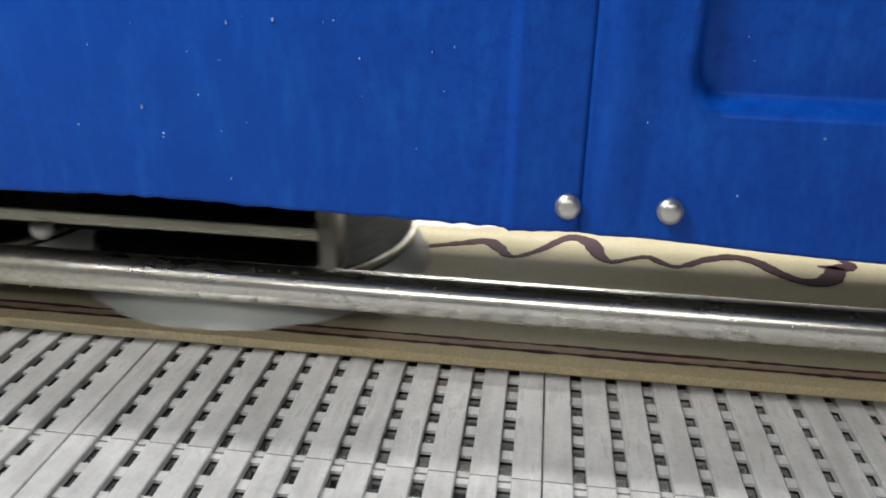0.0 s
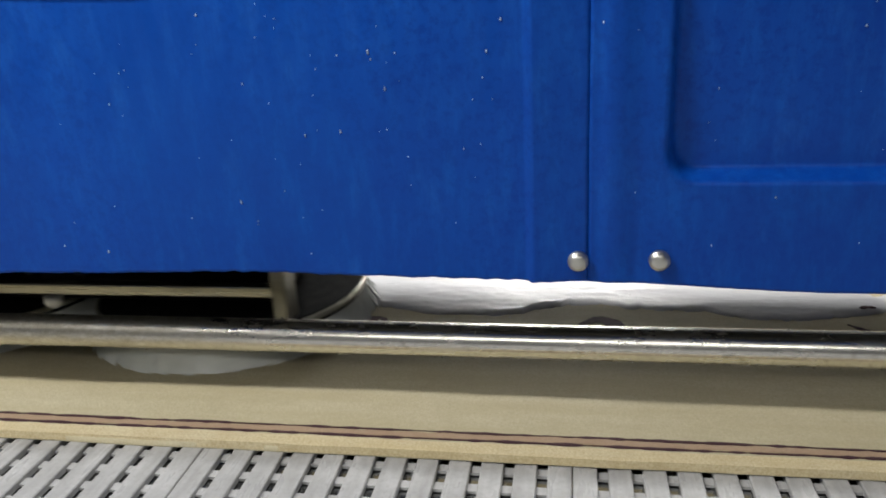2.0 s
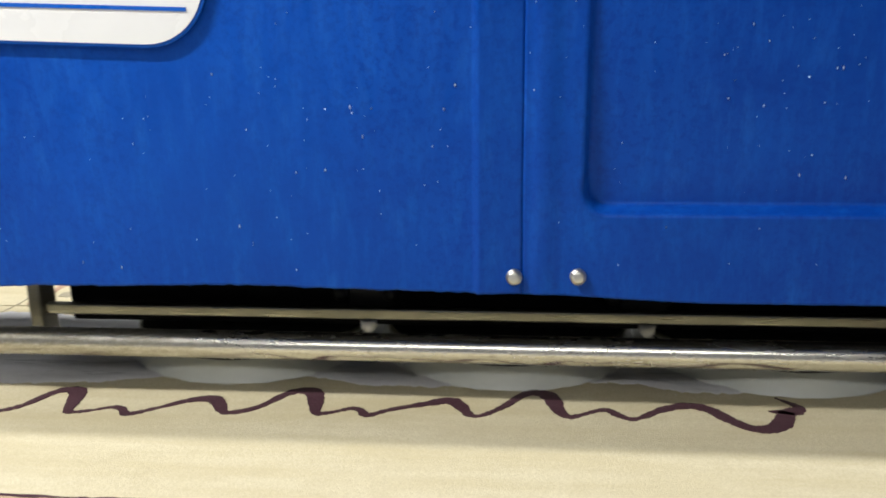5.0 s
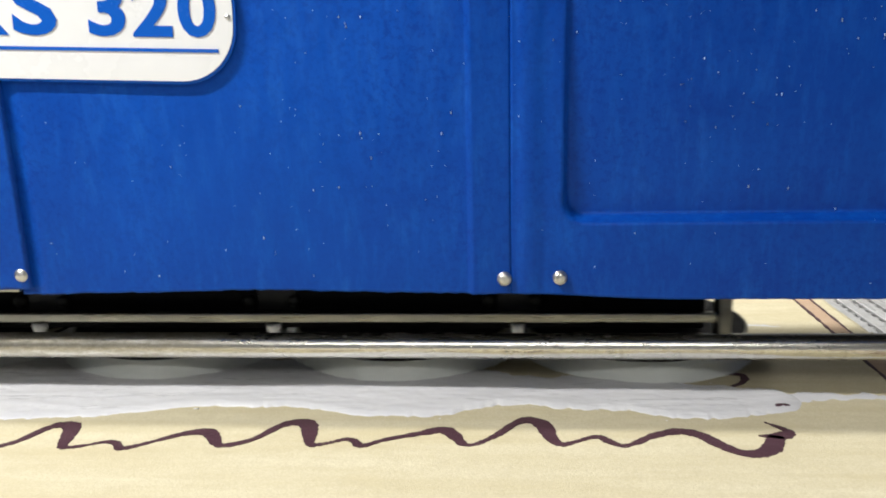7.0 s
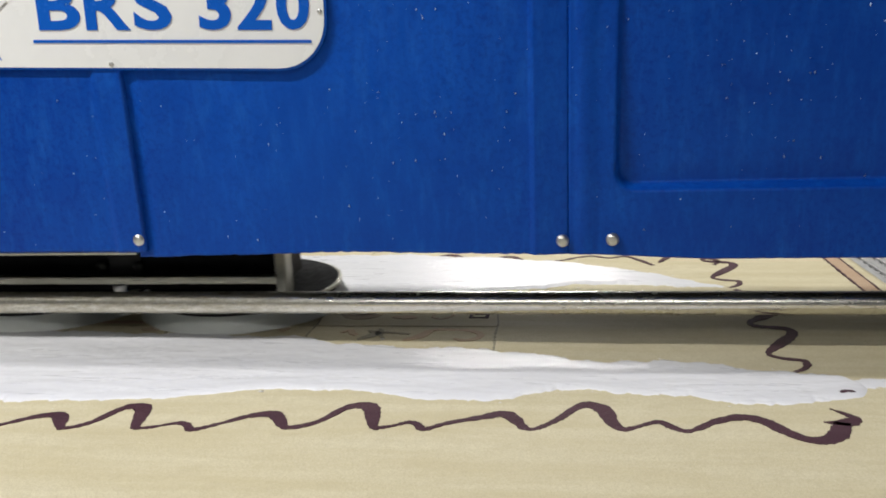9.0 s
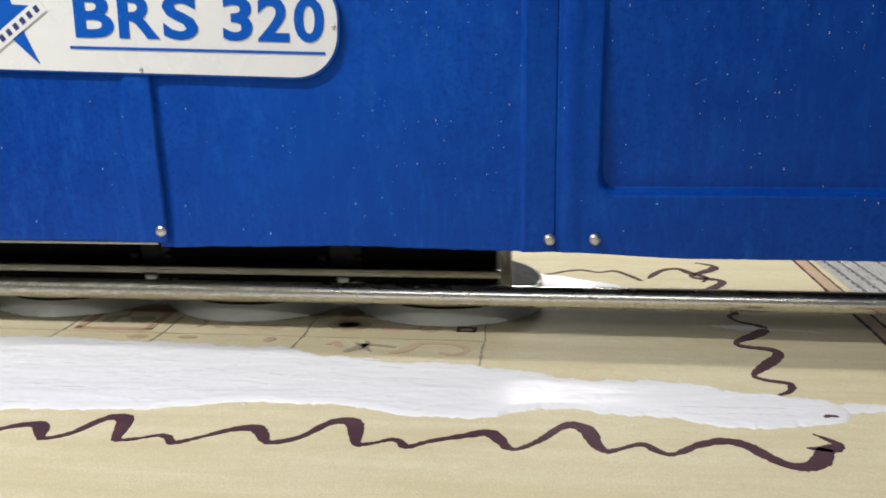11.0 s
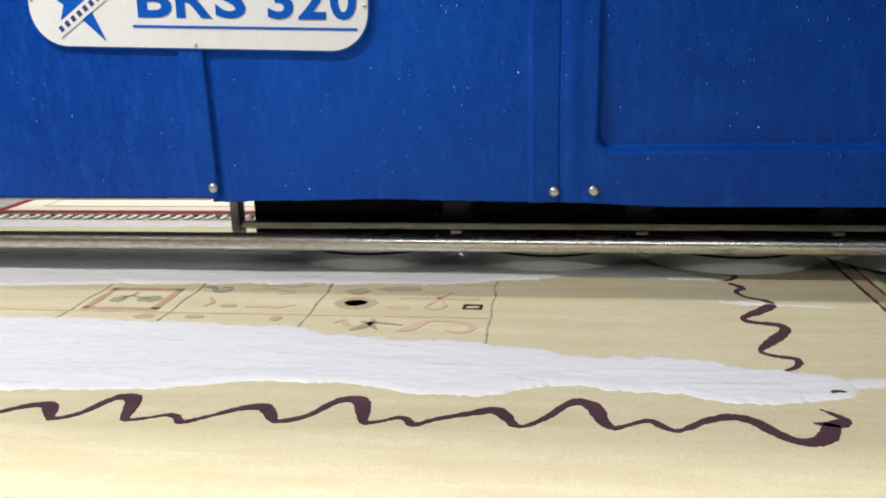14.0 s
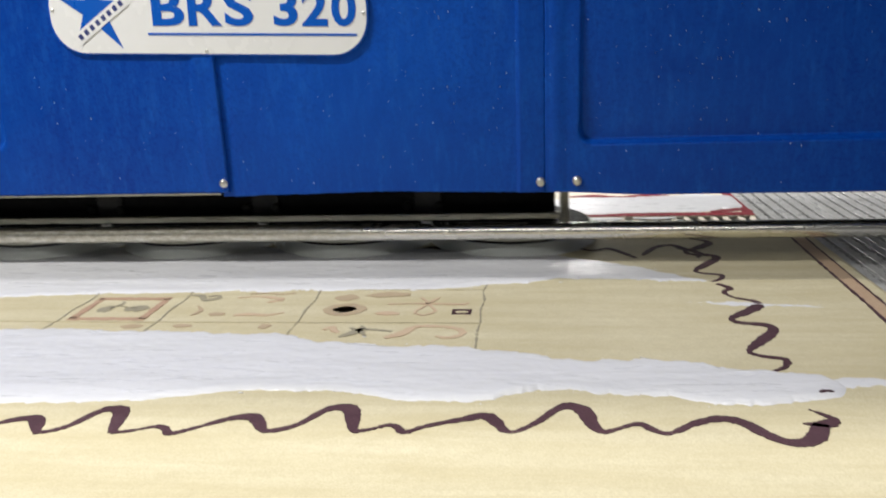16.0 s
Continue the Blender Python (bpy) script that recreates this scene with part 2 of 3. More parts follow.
def box(bm, x0, x1, y0, y1, z0, z1, bevel=0.0):
    vs = [bm.verts.new((x, y, z)) for x in (x0, x1) for y in (y0, y1) for z in (z0, z1)]
    fs = [bm.faces.new([vs[i] for i in q]) for q in ((0, 1, 3, 2), (4, 6, 7, 5), (0, 4, 5, 1), (2, 3, 7, 6), (0, 2, 6, 4), (1, 5, 7, 3))]
    if bevel:
        es = list({e for f in fs for e in f.edges})
        bmesh.ops.bevel(bm, geom=es, offset=bevel, segments=2, affect="EDGES", profile=0.5)
    return vs


def boxed(*a, bevel=0.0):
    bm = bmesh.new()
    box(bm, *a, bevel=bevel)
    return bm


def lathe(bm, profile, axis="z", segs=32, centre=(0, 0, 0)):
    """Turns (radius, along) pairs round an axis."""
    rings = []
    for r, h in profile:
        ring = []
        for i in range(segs):
            a = 2 * math.pi * i / segs
            c, s = r * math.cos(a), r * math.sin(a)
            p = (c, s, h) if axis == "z" else (h, c, s) if axis == "x" else (c, h, s)
            ring.append(bm.verts.new(Vector(p) + Vector(centre)))
        rings.append(ring)
    for a, b in zip(rings, rings[1:]):
        for i in range(segs):
            bm.faces.new((a[i], a[(i + 1) % segs], b[(i + 1) % segs], b[i]))
    for ring in (rings[0], rings[-1]):
        bm.faces.new(ring)
    bmesh.ops.recalc_face_normals(bm, faces=bm.faces)
    return bm


def slab(bm, outline, z0, z1):
    """A flat plate with the outline (x, y) between two heights."""
    top = [bm.verts.new((x, y, z1)) for x, y in outline]
    low = [bm.verts.new((x, y, z0)) for x, y in outline]
    n = len(outline)
    bm.faces.new(top)
    bm.faces.new(low[::-1])
    for i in range(n):
        bm.faces.new((top[i], low[i], low[(i + 1) % n], top[(i + 1) % n]))


def smooth_curve(points, steps=8):
    """Catmull-Rom through tuples of any length."""
    pts = [points[0], *points, points[-1]]
    out = []
    for a, b, c, d in zip(pts, pts[1:], pts[2:], pts[3:]):
        for k in range(steps):
            t = k / steps
            out.append(tuple(0.5 * (2 * q + (r - p) * t + (2 * p - 5 * q + 4 * r - s) * t * t + (3 * q - p - 3 * r + s) * t ** 3) for p, q, r, s in zip(a, b, c, d)))
    out.append(tuple(points[-1]))
    return out


def ribbon(bm, points, z0, z1, steps=8, wobble=0.0):
    """A stroke of changing width, (x, y, width), as a thin raised band."""
    path = smooth_curve(points, steps)
    rails = []
    for i, (x, y, w) in enumerate(path):
        xa, ya, _ = path[max(i - 1, 0)]
        xb, yb, _ = path[min(i + 1, len(path) - 1)]
        d = Vector((xb - xa, yb - ya)).normalized()
        n = Vector((-d.y, d.x)) * (w * 0.5 + wobble * (random.random() - 0.5))
        rails.append([bm.verts.new((x + s * n.x, y + s * n.y, z)) for s, z in ((1, z0), (1, z1), (-1, z1), (-1, z0))])
    for a, b in zip(rails, rails[1:]):
        for k in range(3):
            bm.faces.new((a[k], b[k], b[k + 1], a[k + 1]))
    bmesh.ops.recalc_face_normals(bm, faces=bm.faces)


def thing(name, label, category, at=(0, 0, 0), group=""):
    ob = new(name)
    ob.location = at
    return tagged(ob, label, category, group)


def smoothstep(a, b, t):
    t = min(max((t - a) / (b - a), 0), 1)
    return t * t * (3 - 2 * t)


# ---- the hall ----
def hall():
    def plane(name, m, *b):
        return tagged(part(name, boxed(*b), m), kind="structure")
    plane("floor", FLOOR, -6, 6, -6, 7, -1.05, -0.95)
    plane("ceiling", CEIL, -6, 6, -6, 7, 5.0, 5.1)
    plane("wall_north", WALL, -6, 6, 7, 7.15, -0.95, 5.0)
    plane("wall_south", WALL, -6, 6, -6.15, -6, -0.95, 5.0)
    plane("wall_west", WALL, -6.15, -6, -6.15, 7.15, -0.95, 5.0)
    plane("wall_east", WALL, 6, 6.15, -6.15, 7.15, -0.95, 5.0)


hall()

# ---- the washing machine's housing ----
LEAN = -0.032
BOLT_Z = 0.2213


def sheet_panel(name, x0, x1, low, high, parent, relief, step=0.006, ragged=0.0, seed=0.0):
    """A folded steel sheet that stands in the machine's front; low(x) is its lower edge, relief(x, z) moves it out towards -y."""
    nx, nz = max(int((x1 - x0) / step), 2), int(high / step)
    bm = bmesh.new()
    grid = []
    for i in range(nx + 1):
        x = x0 + (x1 - x0) * i / nx
        z0 = low(x) + ragged * (noise.noise((x * 90 + seed, 3.1, 0)) + 0.6 * noise.noise((x * 31, seed, 1)))
        col = []
        for j in range(nz + 1):
            t = j / nz
            z = z0 + (high - z0) * t
            warp = 0.0012 * noise.noise((x * 5 + seed, z * 4, 0.3))
            col.append(bm.verts.new((x, LEAN * (z - BOLT_Z) - relief(x, z) + warp, z)))
        grid.append(col)
    for a, b in zip(grid, grid[1:]):
        for j in range(nz):
            bm.faces.new((a[j], b[j], b[j + 1], a[j + 1]))
    rim = [e for e in bm.edges if e.is_boundary]
    made = bmesh.ops.extrude_edge_only(bm, edges=rim)
    for v in made["geom"]:
        if isinstance(v, bmesh.types.BMVert):
            v.co.y += 0.016
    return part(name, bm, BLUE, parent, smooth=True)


def rounded_recess(x, z, x0, x1, z0, z1, r, soft):
    """0 outside, 1 inside a rounded rectangle, with a shoulder that is broader below."""
    soft *= 0.45 + 0.65 * smoothstep(0.36, 0.325, z)
    cx, cz, hx, hz = (x0 + x1) / 2, (z0 + z1) / 2, (x1 - x0) / 2 - r, (z1 - z0) / 2 - r
    dx, dz = max(abs(x - cx) - hx, 0), max(abs(z - cz) - hz, 0)
    return smoothstep(soft, -soft, math.hypot(dx, dz) - r)


def recess_depth(z):
    """The recessed sheet leans outwards towards its top."""
    return max(0.021 - 0.05 * (z - 0.307), 0.002)


def housing():
    h = thing("washing_machine_housing", "wet blue painted steel housing of a carpet washing machine", "machine")

    def low_mid(x):
        return 0.200 + 0.004 * math.exp(-((x + 0.36) / 0.13) ** 2) - 0.003 * smoothstep(-0.62, -0.71, x) - 0.002 * smoothstep(-0.2, 0.0, x)

    def relief_mid(x, z):
        strip = 0.0065 * smoothstep(-0.0505, -0.0465, x) - 0.0065 * max(0.0, (x + 0.0465) / 0.0555)
        fold = -0.004 * smoothstep(-0.690, -0.712, x)
        return strip + fold

    def low_right(x):
        return 0.198 - 0.0095 * smoothstep(0.0, 0.26, x)

    def relief_right(x, z):
        step = 0.0035 * smoothstep(0.016, 0.030, x) - 0.0035 * smoothstep(0.036, 0.060, x)
        return step - recess_depth(z) * rounded_recess(x, z, 0.087, 1.0, 0.307, 0.95, 0.028, 0.0065)

    def relief_left(x, z):
        return 0.006 - 0.004 * smoothstep(-0.765, -0.775, x) - 0.012 * rounded_recess(x, z, -2.0, -1.25, 0.32, 0.95, 0.03, 0.006)

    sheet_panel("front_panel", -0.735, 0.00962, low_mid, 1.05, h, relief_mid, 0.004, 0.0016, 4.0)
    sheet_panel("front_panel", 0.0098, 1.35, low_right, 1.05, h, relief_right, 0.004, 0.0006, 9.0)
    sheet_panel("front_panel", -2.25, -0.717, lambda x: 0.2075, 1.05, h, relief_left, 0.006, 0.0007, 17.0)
    part("joint_strip", boxed(-0.02, 0.06, 0.0022, 0.0060, 0.1985, 1.04), BLUE, h)
    # unseen dark sheets, added so the rail mirrors black instead of blue
    part("unseen_dark_sheet", boxed(-2.24, 1.34, 0.024, 0.030, 0.216, 1.04), SOOT, h, "unseen dark sheet added to keep rail reflections black")
    part("unseen_dark_sheet", boxed(-2.24, 1.34, 0.590, 0.597, 0.562, 1.04), SOOT, h, "unseen dark sheet added to keep rail reflections black")
    part("unseen_dark_sheet", boxed(-2.24, 1.34, 0.031, 0.589, 1.036, 1.044), SOOT, h, "unseen dark sheet added to keep rail reflections black")
    part("edge_lip", boxed(-2.2, -0.74, 0.002, 0.022, 0.2015, 0.2065, bevel=0.001), BAR, h, "dull galvanised folded lip")
    part("top_cover", boxed(-2.25, 1.35, -0.055, 0.615, 1.052, 1.07, bevel=0.004), BLUE, h)
    part("back_panel", boxed(-2.25, 1.35, 0.60, 0.615, 0.56, 1.05), BLUE, h)
    part("side_panel", boxed(-2.29, -2.252, -0.045, 0.615, -0.95, 1.07, bevel=0.004), BLUE, h)
    part("side_panel", boxed(1.352, 1.39, -0.045, 0.615, -0.95, 1.07, bevel=0.004), BLUE, h)
    for x, z in ((0.0, 0.2213), (0.08, 0.2227), (-0.7283, 0.2297)):
        bm = bmesh.new()
        y = LEAN * (z - BOLT_Z) - 0.004 - (0.001 if x < -0.5 else 0)
        lathe(bm, [(0.0005, 0.004), (0.0104, 0.004), (0.0104, -0.0016), (0.0088, -0.0022), (0.0084, -0.0036), (0.0068, -0.0050), (0.0038, -0.0058), (0.0008, -0.0060)], "y", 24, (x, y, z))
        part("bolt", bm, BOLT, h, "domed stainless steel bolt head", smooth=True)
    return h


def name_plate():
    p = thing("name_plate", "white enamel oval name plate with blue lettering on the housing", "sign")
    p.matrix_world = pose(-0.722, LEAN * (0.609 - BOLT_Z) - 0.0085, 0.609, 90 + 1.83, 0, 0) @ pose(0, 0, 0, 0, 0, -2.2)

    def oval(hx, hy, r):
        out = []
        for cx, cy, a0 in ((hx - r, hy - r, 0), (-hx + r, hy - r, 90), (-hx + r, -hy + r, 180), (hx - r, -hy + r, 270)):
            for k in range(11):
                a = radians(a0 + 9 * k)
                out.append((cx + r * math.cos(a), cy + r * math.sin(a)))
        return out
    bm = bmesh.new()
    slab(bm, oval(0.359, 0.0905, 0.078), -0.004, 0.0)
    part("rim", bm, PRINT, p, "blue printed rim")
    bm = bmesh.new()
    slab(bm, oval(0.3555, 0.087, 0.0755), 0.0002, 0.0015)
    part("plate", bm, WHITE, p)
    bm = bmesh.new()
    box(bm, -0.133, 0.334, -0.0475, -0.0428, 0.0016, 0.0028)
    part("underline", bm, PRINT, p)
    for ch, x, wide in (("B", -0.120, 0.073), ("R", -0.038, 0.075), ("S", 0.044, 0.064), ("3", 0.153, 0.053), ("2", 0.2155, 0.056), ("0", 0.280, 0.053)):
        cu = bpy.data.curves.new("letter", "FONT")
        cu.body, cu.size, cu.extrude, cu.offset, cu.resolution_u = ch, 0.112, 0.0006, 0.0030, 4
        tmp = new("letter", cu)
        bpy.context.view_layer.update()
        me = bpy.data.meshes.new_from_object(tmp.evaluated_get(bpy.context.evaluated_depsgraph_get()))
        bpy.data.objects.remove(tmp)
        xs = [v.co.x for v in me.vertices]
        ys = [v.co.y for v in me.vertices]
        for v in me.vertices:
            v.co.x = (v.co.x - min(xs)) / (max(xs) - min(xs)) * wide
            v.co.y = (v.co.y - min(ys)) / (max(ys) - min(ys)) * 0.0755
        me.materials.clear()
        me.materials.append(PRINT)
        ob = new("letter", me)
        ob.parent = p
        ob.location = (x, -0.0275, 0.0023)
        ob["label"] = "blue printed character " + ch
    # five-pointed star cut by a slanting band
    def star_point(k):
        r = {0: 0.071, 2: 0.080, 4: 0.072, 6: 0.099, 8: 0.067}.get(k, 0.028)
        a = radians(90 + 36 * k)
        return (-0.252 + r * math.cos(a), 0.004 + r * math.sin(a))
    bm = bmesh.new()
    slab(bm, [star_point(k) for k in range(10)], 0.0016, 0.0028)
    part("star", bm, PRINT, p, "blue five-pointed star emblem")
    tilt = radians(36)
    ux, uy = Vector((math.cos(tilt), math.sin(tilt))), Vector((-math.sin(tilt), math.cos(tilt)))
    c = Vector((-0.238, -0.016))

    def strip(hx, hy, z0, z1, shift=0.0):
        bm = bmesh.new()
        slab(bm, [tuple(c + ux * (sx * hx + shift) + uy * (sy * hy)) for sx, sy in ((-1, -1), (1, -1), (1, 1), (-1, 1))], z0, z1)
        return bm
    part("emblem_band", strip(0.075, 0.0125, 0.0030, 0.0036), WHITE, p, "white slanting band")
    for k in range(8):
        part("emblem_bar", strip(0.0046, 0.0058, 0.0037, 0.0042, -0.062 + 0.0175 * k), INK, p, "small dark mark")
    for sx, sy in ((0.005, 0.078), (-0.003, -0.081), (-0.349, 0.004), (0.349, 0.0)):
        bm = bmesh.new()
        lathe(bm, [(0.004, 0.001), (0.004, 0.0025), (0.0025, 0.0038), (0.0005, 0.0042)], "z", 12, (sx, sy, 0))
        part("screw", bm, BOLT, p, smooth=True)


# ---- guide rail and brush carriage ----
def rail():
    r = thing("guide_rail", "wet chromed steel guide tube with water drops and worn patch", "rail")
    bm = bmesh.new()
    lathe(bm, [(0.0200, -2.25), (0.0205, -2.24), (0.0205, 1.34), (0.0200, 1.35)], "x", 48, (0, 0.0856, 0.0872))
    part("tube", bm, RAIL, r, smooth=True)
    bm = bmesh.new()
    for _ in range(420):
        x = random.uniform(-1.3, 1.0)
        a = radians(random.choice((random.gauss(-120, 7), random.gauss(-120, 7), random.uniform(60, 200))))
        s = random.uniform(0.0008, 0.0020)
        c = Vector((x, 0.086 + 0.0206 * math.cos(a), 0.0872 + 0.0206 * math.sin(a)))
        bmesh.ops.create_icosphere(bm, subdivisions=1, radius=s, matrix=Matrix.Translation(c) @ Matrix.Diagonal((1, 1, 1.25, 1)))
    tagged(part("clinging_water", bm, WATER, r, "clear clinging water drops", smooth=True), kind="stuff")


LENGTH = 1.755
BRUSHES = []


def brush(parent, x):
    b = part("brush", lathe(bmesh.new(), [(0.02, 0.060), (0.198, 0.058), (0.204, 0.055), (0.204, 0.045), (0.198, 0.039), (0.02, 0.039)], "z", 48), BLACK, parent, "round brush with black backing plate and white bristles", smooth=False)
    b.location = (x, 0.334, 0)
    bm = bmesh.new()
    for ring, (r0, r1, n, z1) in enumerate(((0.194, 0.222, 230, 0.012), (0.186, 0.212, 190, 0.012), (0.174, 0.200, 150, 0.012))):
        for i in range(n):
            a = 2 * math.pi * (i + 0.5 * ring + random.uniform(-0.3, 0.3)) / n
            d, s = Vector((math.cos(a), math.sin(a), 0)), Vector((-math.sin(a), math.cos(a), 0))
            w0, w1 = 0.0040, 0.0058
            rr = r1 + random.uniform(-0.004, 0.003)
            p = [bm.verts.new(d * r + s * q + Vector((0, 0, z))) for r, q, z in (
                (r0, -w0, 0.050), (r0, w0, 0.050), (r0 + 0.55 * (rr - r0), -w0, 0.033), (r0 + 0.55 * (rr - r0), w0, 0.033), (rr, -w1, z1 + random.uniform(0, 0.002)), (rr, w1, z1))]
            bm.faces.new((p[0], p[2], p[3], p[1]))
            bm.faces.new((p[2], p[4], p[5], p[3]))
    part("bristle_skirt", bm, BRISTLE, b, "flared white nylon bristles", smooth=True)
    bm = bmesh.new()
    lathe(bm, [(0.2030, 0.0490), (0.2060, 0.0495), (0.2060, 0.0555), (0.2030, 0.0565)], "z", 56)
    part("rim", bm, BAR, b, "bright wet metal rim", smooth=True)
    BRUSHES.append((b, x))


def carriage():
    """Origin at the bar's right-hand end."""
    c = thing("brush_carriage", "black wet brush carriage with four round brushes under the housing", "machine carriage")
    bm = bmesh.new()
    box(bm, -LENGTH, 0, 0.190, 0.208, 0.091, 0.108, bevel=0.0025)
    part("bar", bm, BAR, c, "dull metal bar")
    bm = bmesh.new()
    box(bm, -1.715, -0.03, 0.228, 0.39, 0.068, 0.40, bevel=0.006)
    part("body", bm, BLACK, c)
    for x in (-0.004, -LENGTH + 0.004):
        bm = bmesh.new()
        s = 1 if x > -0.5 else -1
        box(bm, x - 0.016 if s > 0 else x - 0.006, x + 0.006 if s > 0 else x + 0.016, 0.178, 0.225, 0.052, 0.28, bevel=0.005)
        part("end_bracket", bm, BRACKET, c, "dull galvanised end bracket")
    for k in range(4):
        x = -0.140 - 0.428 * k
        brush(c, x)
    for k in range(3):
        x = -0.354 - 0.428 * k
        bm = bmesh.new()
        lathe(bm, [(0.005, 0.071), (0.010, 0.075), (0.013, 0.080), (0.013, 0.090), (0.006, 0.0905)], "z", 16, (x, 0.192, 0))
        part("nozzle", bm, NOZZLE, c, "pale plastic spray nozzle", smooth=True)
        for dx in (-0.05, 0.03):
            bm = bmesh.new()
            lathe(bm, [(0.006, 0.215), (0.011, 0.218), (0.011, 0.237)], "y", 12, (x + dx, 0, 0.122))
            part("bolt", bm, SOOT, c, smooth=True)
        bm = bmesh.new()
        box(bm, x - 0.035, x + 0.035, 0.222, 0.236, 0.100, 0.16, bevel=0.003)
        part("gearbox_plate", bm, SOOT, c)
    return c


# ---- conveyor belt ----
MOD_W, MOD_L = 0.419, 0.201
SLOT = 0.0356


def belt():
    c = thing("conveyor_belt", "grey wet plastic modular conveyor belt with open slots", "conveyor belt")
    bm = bmesh.new()
    hw = MOD_W / 2 - 0.0006
    cuts = [(-5 + k) * SLOT for k in range(11)]
    edges = [-hw] + [e for g in cuts for e in (g - 0.0056, g + 0.0056)] + [hw]
    l0, l1 = -MOD_L / 2 + 0.0007, MOD_L / 2 - 0.0007

    def slat(x0, x1):
        b = 0.0011
        prof = [(x0, -0.008), (x0, -b), (x0 + b, 0), (x1 - b, 0), (x1, -b), (x1, -0.008)]
        a = [bm.verts.new((x, l0, z)) for x, z in prof]
        d = [bm.verts.new((x, l1, z)) for x, z in prof]
        for i in range(5):
            bm.faces.new((a[i], d[i], d[i + 1], a[i + 1]))
        bm.faces.new(a)
        bm.faces.new(d[::-1])
    for k in range(0, len(edges), 2):
        slat(edges[k], edges[k + 1])
    for g in cuts:
        for j in range(7):
            y = l0 + 0.004 + (MOD_L - 0.0094) * j / 6
            w = 0.0034 if j in (0, 6) else 0.0062
            box(bm, g - 0.0057, g + 0.0057, y - w, y + w, -0.008, -0.0046)
    bmesh.ops.recalc_face_normals(bm, faces=bm.faces)
    first = part("belt_module", bm, PLASTIC, c)
    for j in range(22):
        for i in range(8):
            ob = first if i == j == 0 else new("belt_module", first.data)
            ob.parent = c
            ob.location = (-0.004 + MOD_W * (i - 4.5), -0.068 + MOD_L * (j - 5.5), 0)
    return c


def conveyor_frame():
    f = thing("conveyor_table", "grey steel conveyor table with wet steel bed under the belt", "conveyor")
    part("bed", boxed(-2.1, 1.27, -2.6, 3.6, -0.05, -0.0095), BED, f, "wet steel bed plate")
    for x in (-2.19, 1.29):
        part("side_beam", boxed(x, x + 0.06, -2.6, 3.6, -0.16, 0.015, bevel=0.004), FRAME, f)
        for y in (-2.4, 3.4):
            part("leg", boxed(x, x + 0.06, y, y + 0.06, -0.95, -0.16), FRAME, f)


# ---- carpets ----
TOP = 0.0112
PROUD = TOP + 0.0006


def motif(c, name, m, strokes, label="", z=PROUD):
    """Each stroke of a figure is a part of its own."""
    for st in strokes:
        bm = bmesh.new()
        ribbon(bm, st, TOP - 0.002, z, 9, 0.0030)
        part(name, bm, m, c, label)


def blob(cx, cy, rx, ry, n=28, rough=0.12):
    return [(cx + rx * math.cos(a) * (1 + rough * noise.noise((cx * 9 + 2 * math.cos(a), cy * 9 + 2 * math.sin(a), 1))),
             cy + ry * math.sin(a) * (1 + rough * noise.noise((cy * 7 + 2 * math.cos(a), cx * 5 + 2 * math.sin(a), 5)))) for a in (2 * math.pi * k / n for k in range(n))]


def foam_patch(name, parent, x0, x1, low, high, thick, seed, label):
    """Lather that lies on the pile between two wandering edges."""
    nx, ny = int((x1 - x0) / 0.004), 72
    bm = bmesh.new()
    grid = []
    for i in range(nx + 1):
        x = x0 + (x1 - x0) * i / nx
        ragged = 0.012 * noise.noise((x * 14, seed, 0)) + 0.007 * noise.noise((x * 45, seed, 2)) + 0.005 * noise.noise((x * 120, seed, 3))
        ragged2 = 0.020 * noise.noise((x * 9, seed, 7)) + 0.010 * noise.noise((x * 33, seed, 9)) + 0.006 * noise.noise((x * 110, seed, 4))
        ya, yb = low(x) + ragged, max(high(x) + ragged2, low(x) + ragged + 0.004)
        col = []
        for j in range(ny + 1):
            t = j / ny
            y = ya + (yb - ya) * t
            edge = min(1.0, min(t, 1 - t) * (yb - ya) / 0.016) * min(1.0, (x1 - x) / 0.03, 1.0)
            fold = 1 - abs(noise.noise((x * 3.2 + 0.4 * noise.noise((x * 6, y * 12, seed)), y * 17, seed + 3))) * 2.6
            lump = 0.50 + 0.35 * noise.noise((x * 5, y * 17, seed)) + 0.16 * max(fold, 0) ** 2 + 0.12 * noise.noise((x * 40, y * 80, seed)) + 0.07 * noise.noise((x * 120, y * 160, seed))
            col.append(bm.verts.new((x, y, TOP - 0.002 + (0.0025 + thick * max(lump, 0.05)) * math.sqrt(max(edge, 0)))))
        grid.append(col)
    for a, b in zip(grid, grid[1:]):
        for j in range(ny):
            bm.faces.new((a[j], b[j], b[j + 1], a[j + 1]))
    for _ in range(int(22 * (x1 - x0))):
        x = random.uniform(x0, x1 - 0.02)
        y = random.choice((low(x), high(x))) + random.gauss(0, 0.012)
        q = random.uniform(0.0008, 0.0024)
        bmesh.ops.create_icosphere(bm, subdivisions=1, radius=q, matrix=Matrix.Translation((x, y, TOP)) @ Matrix.Diagonal((random.uniform(1, 2.6), 1, 0.3, 1)))
    return part(name, bm, FOAM, parent, label, smooth=True)


def along(points):
    def f(x):
        if x <= points[0][0]:
            return points[0][1]
        for (xa, ya), (xb, yb) in zip(points, points[1:]):
            if x <= xb:
                return ya + (yb - ya) * (x - xa) / (xb - xa)
        return points[-1][1]
    return f


